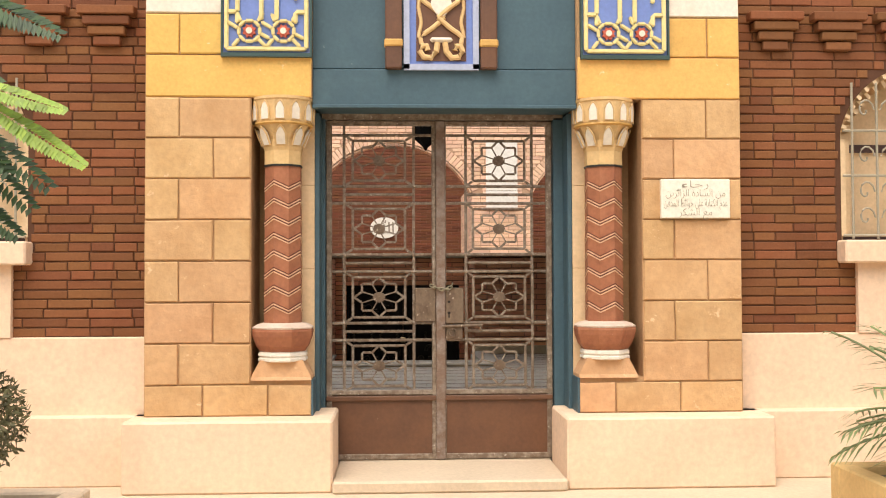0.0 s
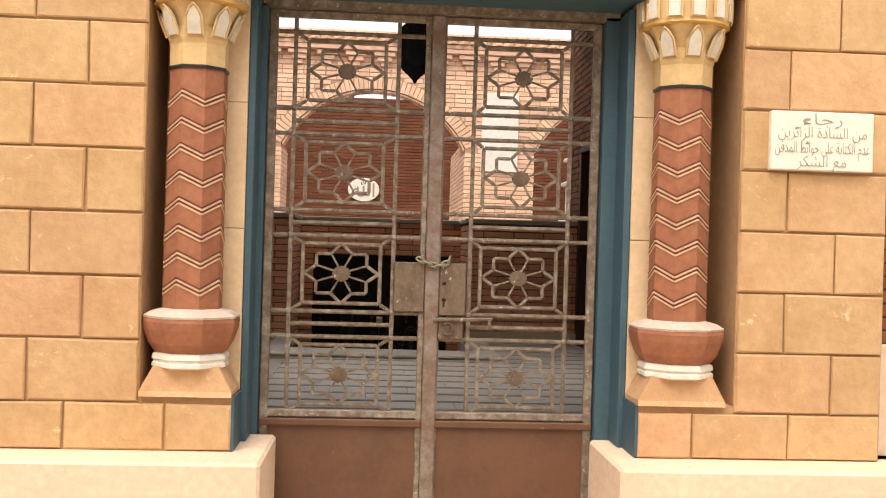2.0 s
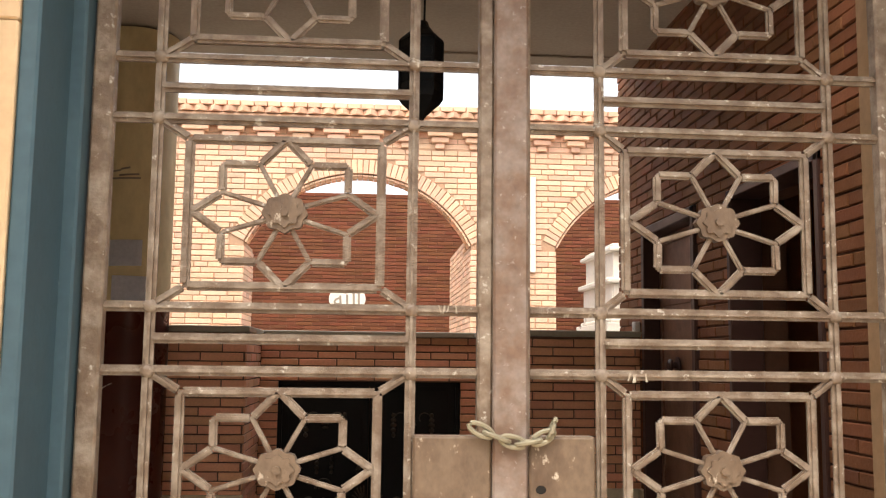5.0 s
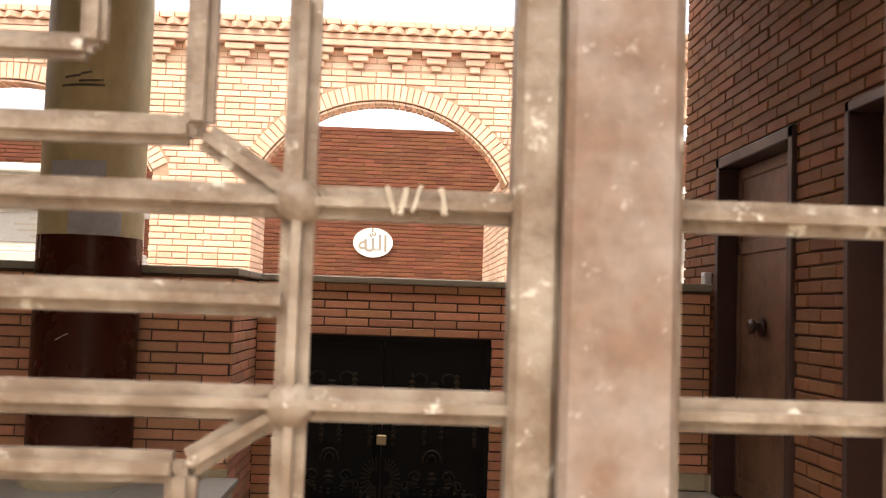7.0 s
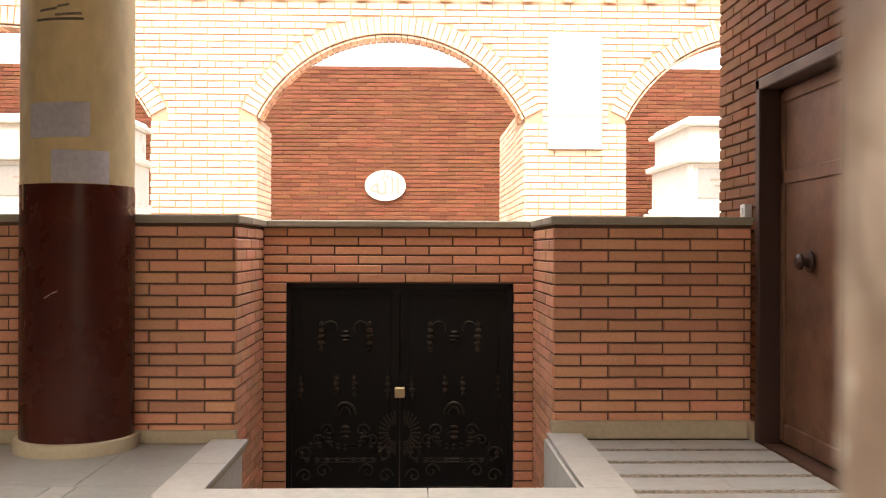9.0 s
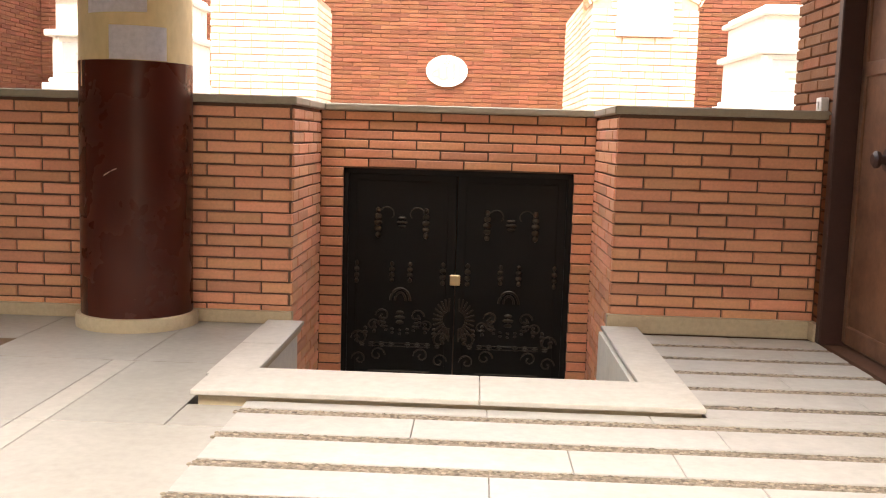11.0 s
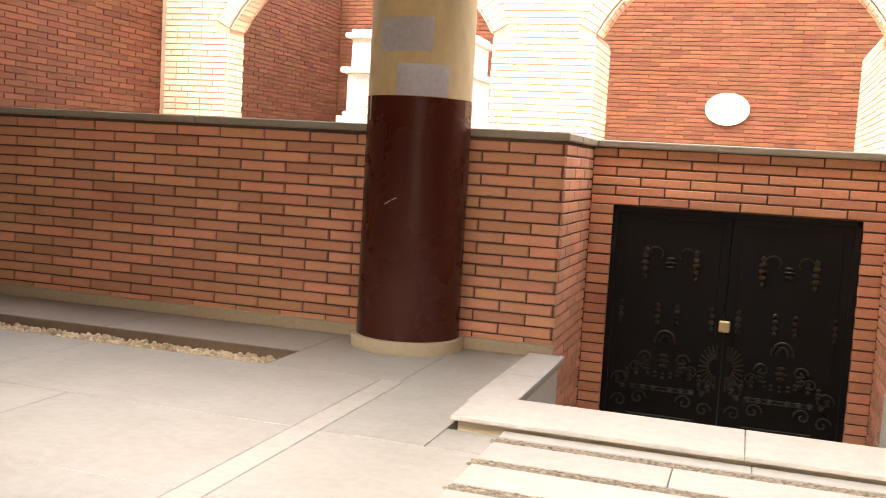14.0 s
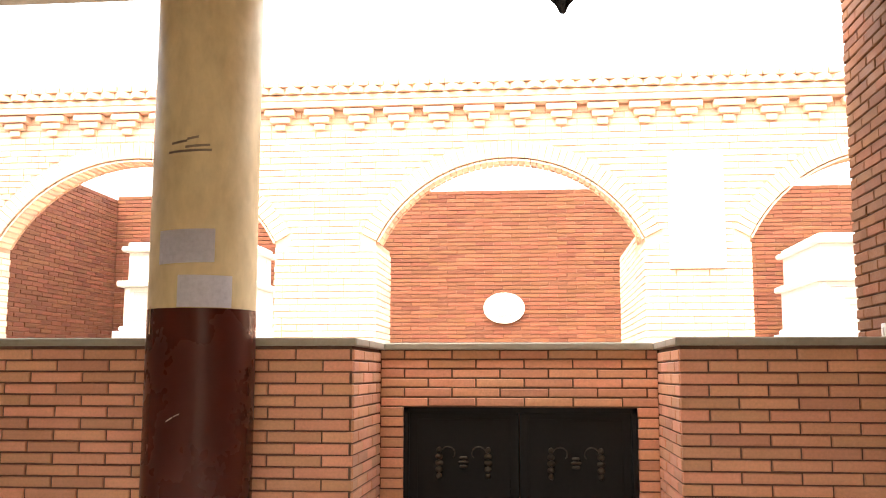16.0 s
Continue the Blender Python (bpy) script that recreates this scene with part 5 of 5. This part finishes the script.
def lettering(name, text, size, mat, parent, m, wide=None, thick=0.002):
    """Writing as a mesh of its own, centred on m's origin."""
    curve = bpy.data.curves.new(name, "FONT")
    curve.body, curve.size, curve.align_x, curve.align_y, curve.extrude = text, size, "CENTER", "CENTER", thick
    curve.offset = -0.0012 if size < 0.1 else 0.003
    tmp = new(name, curve)
    bpy.context.view_layer.update()
    me = bpy.data.meshes.new_from_object(tmp.evaluated_get(bpy.context.evaluated_depsgraph_get()))
    width = tmp.dimensions.x
    bpy.data.objects.remove(tmp)
    me.materials.clear()
    me.materials.append(mat)
    ob = new(name, me)
    ob.parent = parent
    ob.matrix_basis = m @ Matrix.Diagonal((wide / width if wide else 1, 1, 1, 1))
    return ob


lettering("calligraphy", chr(0xFDF2), 0.33, M_GREYLETTER, medal, pose(0, -0.031, -0.025, 90), 0.40)

# ---- the street: plants and planters ----
def planter(name, x0, x1, y0, y1, h, mat, label):
    t = thing(name, label, "planter", ((x0 + x1) / 2, (y0 + y1) / 2, GROUND), "street planters")
    w, d = (x1 - x0) / 2, (y1 - y0) / 2
    part("wall", boxes((-w, w, -d, -d + 0.1, 0, h), (-w, w, d - 0.1, d, 0, h), (-w, -w + 0.1, -d + 0.1, d - 0.1, 0, h), (w - 0.1, w, -d + 0.1, d - 0.1, 0, h), c=0.01), mat, t)
    part("soil", boxes((-w + 0.1, w - 0.1, -d + 0.1, d - 0.1, 0, h - 0.05)), M_SOIL, t)
    return t


planter("planter", 1.95, 3.2, -2.3, -1.25, 0.27, M_KERBYELLOW, "low planter with yellow painted edge beside the portal")
planter("planter", -3.3, -1.76, -2.6, -1.3, 0.20, M_PAVE, "low pale kerbed planter beside the portal")


def frond(bm, base, tip, sag, n, leaf_len, leaf_w, rnd, up=Vector((0, 0, 1))):
    """Paired leaflets along a bending stalk."""
    base, tip = Vector(base), Vector(tip)
    pts = []
    for k in range(n + 1):
        f = k / n
        p = base.lerp(tip, f)
        p.z -= sag * f * f
        pts.append(p)
    for k in range(1, n + 1):
        d = (pts[k] - pts[k - 1]).normalized()
        side = d.cross(up).normalized()
        f = k / n
        ll = leaf_len * (0.45 + 0.75 * math.sin(math.pi * min(1, 0.12 + f * 0.85)))
        for s in (-1, 1):
            out = (side * s + d * 0.55 + Vector((0, 0, rnd.uniform(-0.25, 0.05)))).normalized()
            across = out.cross(up).normalized() * leaf_w * 0.5
            a = pts[k]
            m = a + out * ll * 0.5
            e = a + out * ll + Vector((0, 0, -0.12 * ll))
            vs = [bm.verts.new(p) for p in (a, m - across + Vector((0, 0, 0.003)), e, m + across)]
            bm.faces.new(vs)
    return pts


def leafy_branch():
    rnd = random.Random(11)
    t = thing("tree", "small tree with feathery green leaves hanging over the street", "tree", (-2.17, -3.15, GROUND))
    trunk = bmesh.new()
    n = 9
    pts = [Vector((0.05 * math.sin(k * 0.9), 0.04 * math.cos(k), 2.3 * k / n)) for k in range(n + 1)]
    for k in range(n):
        tube(trunk, [pts[k], pts[k + 1]], 0.055 - 0.004 * k, 8)
    for a in ((0.45, 0.1, 2.1), (0.4, -0.1, 1.75), (-0.5, 0.1, 2.3), (0.1, 0.4, 2.4)):
        tube(trunk, [pts[6], Vector(a) * 0.6 + Vector((0, 0, 0.75)), Vector(a)], 0.014, 6)
    part("trunk", trunk, M_BARK, t)
    crown = bmesh.new()
    stems = [((0.45, 0.0, 2.16), (0.88, 0.0, 1.99), 0.02), ((0.40, -0.05, 1.78), (0.87, -0.05, 1.60), 0.10), ((0.40, 0.0, 1.72), (0.80, 0.0, 1.58), 0.14), ((0.42, -0.1, 1.80), (0.76, -0.08, 1.70), 0.16), ((0.4, 0.05, 1.55), (0.74, 0.05, 1.42), 0.06), ((0.5, 0.0, 2.1), (0.80, 0.05, 2.06), 0.05), ((0.4, -0.05, 1.9), (0.74, -0.12, 1.90), 0.10)]
    for k in range(30):
        a = rnd.uniform(0.6, 5.6)
        z = rnd.uniform(1.6, 2.6)
        stems.append(((0.2 * math.cos(a), 0.2 * math.sin(a), z), (0.55 * math.cos(a), 0.55 * math.sin(a), z + rnd.uniform(-0.1, 0.15)), rnd.uniform(0.05, 0.25)))
    for a, b, sag in stems:
        frond(crown, a, b, sag, 30, 0.062, 0.020, rnd, Vector((0.15, -0.8, 0.55)))
    part("crown", crown, M_LEAFDARK, t, "feathery dark green leaves")
    young = bmesh.new()
    frond(young, (0.66, -0.16, 1.80), (0.95, -0.16, 1.71), 0.0, 26, 0.034, 0.026, rnd, Vector((0.1, -0.85, 0.5)))
    frond(young, (0.72, -0.14, 1.735), (1.0, -0.14, 1.555), 0.0, 28, 0.038, 0.028, rnd, Vector((0.1, -0.85, 0.5)))
    part("young_leaves", young, M_LEAF, t, "bright yellow-green young leaves")


leafy_branch()


def palm():
    rnd = random.Random(5)
    t = thing("palm", "low palm with thin grey-green spiky fronds in the planter", "palm", (2.42, -1.80, GROUND + 0.22))
    part("stump", lathe([(0.09, 0), (0.11, 0.1), (0.08, 0.22), (0.03, 0.3)], 12), M_BARK, t)
    for k in range(34):
        a = 2 * math.pi * k / 34 + rnd.uniform(-0.15, 0.15)
        lift = rnd.uniform(0.1, 0.8)
        bm = bmesh.new()
        reach = rnd.uniform(0.5, 0.72)
        frond(bm, (0.05 * math.cos(a), 0.05 * math.sin(a), 0.25), (reach * math.cos(a), reach * math.sin(a), 0.25 + lift), 0.28, 16, 0.22, 0.014, rnd)
        tube(bm, [Vector((0.05 * math.cos(a), 0.05 * math.sin(a), 0.25)).lerp(Vector((reach * math.cos(a), reach * math.sin(a), 0.25 + lift)), f) - Vector((0, 0, 0.28 * f * f)) for f in [j / 8 for j in range(9)]], 0.006, 5)
        part("frond", bm, M_PALM, t)


palm()


def shrub():
    rnd = random.Random(9)
    t = thing("shrub", "small olive green clipped shrub in the planter", "shrub", (-2.19, -1.75, GROUND + 0.14))
    stem = bmesh.new()
    for k in range(5):
        tube(stem, [(0, 0, 0), (rnd.uniform(-0.15, 0.15), rnd.uniform(-0.15, 0.15), 0.4)], 0.01, 5)
    part("stem", stem, M_BARK, t)
    bm = bmesh.new()
    for k in range(2200):
        d = Vector((rnd.gauss(0, 1), rnd.gauss(0, 1), rnd.gauss(0, 1))).normalized()
        r = 0.27 * rnd.uniform(0.72, 1.08)
        c = Vector((d.x * r, d.y * r, 0.45 + d.z * r * 0.95))
        u = Vector((rnd.gauss(0, 1), rnd.gauss(0, 1), rnd.gauss(0, 1))).normalized() * 0.022
        w = d.cross(u).normalized() * 0.009
        bm.faces.new([bm.verts.new(p) for p in (c - u, c - w, c + u, c + w)])
    part("leaves", bm, M_SHRUB, t)


shrub()

plaque = thing("plaque", "cream stone notice plaque with dark painted lettering on the portal", "plaque", (1.523, -0.412, 1.765))
part("slab", boxes((-0.209, 0.209, -0.022, 0.012, -0.117, 0.117), c=0.004), M_PLAQUE, plaque)
for text, z, wide in (("رجاء", 0.085, 0.16), ("من السادة الزائرين", 0.032, 0.36), ("عدم الكتابة على حوائط المدفن", -0.028, 0.385), ("مع الشكر", -0.082, 0.20)):
    lettering("lettering", joined(text), 0.062, M_FADEDINK, plaque, pose(0, -0.0225, z, 90), wide)

# ---- courses of bricks, last ----
brickwork(wall_l, (0, -0.24, 0), 0, -4.6, -1.745, 0.95, 4.1, M_DARKBRICK, length=0.262, pitch=0.0565, joint=0.007, depth=0.010, uneven=0.003, seed=21, mixed=True, hole=lambda u, v: in_arch(u, v, [WIN_L], 0.03), near=lambda u, v: u > -3.0 and v < 2.75)
brickwork(wall_r, (0, -0.24, 0), 0, 1.815, 4.6, 0.95, 4.1, M_DARKBRICK, length=0.262, pitch=0.0565, joint=0.007, depth=0.010, uneven=0.003, seed=22, mixed=True, hole=lambda u, v: in_arch(u, v, [WIN_R], 0.03), near=lambda u, v: u < 3.0 and v < 2.75)
brickwork(wall_pl, (0, 4.912, 0), 0, -6.05, -1.03, 0.4338, 1.53, M_BRICK, seed=31, near=lambda u, v: u > -5.0)
brickwork(wall_pl, (-1.038, 4.902, 0), 90, 0.012, 0.87, -0.11, 1.53, M_BRICK, seed=32, near=lambda u, v: v > 0)
brickwork(wall_pr, (0, 4.912, 0), 0, 0.612, 1.645, 0.494, 1.53, M_BRICK, seed=33, near=lambda u, v: True)
brickwork(wall_pr, (0.622, 5.772, 0), -90, 0.0, 0.858, -0.11, 1.53, M_BRICK, seed=34, near=lambda u, v: v > 0)
brickwork(wall_pc, (0, 5.777, 0), 0, -1.026, -0.888, -0.130, 1.195, M_BRICK, seed=35, near=lambda u, v: True)
brickwork(wall_pc, (0, 5.777, 0), 0, 0.49, 0.61, -0.130, 1.195, M_BRICK, seed=36, near=lambda u, v: True)
brickwork(wall_pc, (0, 5.777, 0), 0, -1.026, 0.61, 1.194, 1.53, M_BRICK, pitch=0.056, seed=37, near=lambda u, v: True)
brickwork(wall_right, (RX + 0.012, 5.45, 0), -90, 0.0, 5.15, FLOOR, 4.15, M_DARKBRICK, length=0.25, pitch=0.060, uneven=0.003, seed=41, hole=lambda u, v: (0.65 < u < 1.72 and v < 2.27) or (2.23 < u < 3.25 and v < 2.22), near=lambda u, v: u < 3.4 and 0.9 < v < 2.8)
brickwork(arcade, (0, AY + 0.01, 0), 0, -6.0, 4.6, COURT, 3.65, M_ARCADE, joint=0.010, headers=True, seed=51, hole=lambda u, v: in_arch(u, v, ARCHES, 0.15 if v > 2.6 else 0.0), near=lambda u, v: -2.6 < u < 2.0)
brickwork(arcade, (0, AY + 0.01, 0), 0, -6.0, 4.6, 3.65, 3.85, M_ARCADE, depth=0.004, seed=52)
brickwork(stub, (0.892, 11.4, 0), -90, 0, 1.86, COURT, 2.75, M_ARCADE, seed=53)
brickwork(bpy.data.objects["wall_back"], (0, 13.132, 0), 0, -6.05, 5.0, COURT, 3.9, M_WALLBRICK, length=0.25, pitch=0.055, uneven=0.004, seed=61, near=lambda u, v: -1.6 < u < 0.9 and v > 1.7)
brickwork(bpy.data.objects["wall_court_left"], (-6.062, 4.9, 0), 90, 0, 8.22, COURT, 3.85, M_WALLBRICK, length=0.25, pitch=0.055, uneven=0.004, seed=62, near=lambda u, v: 2.0 < u < 7.5 and v > 2.4)

# unseen block, added behind the walker to cut sky light on the facade
structure("building_opposite", boxes((-30, 30, -19, -14, GROUND - 0.1, 7.5)), M_PLASTER, "unseen plain block added across the street to dim the facade")
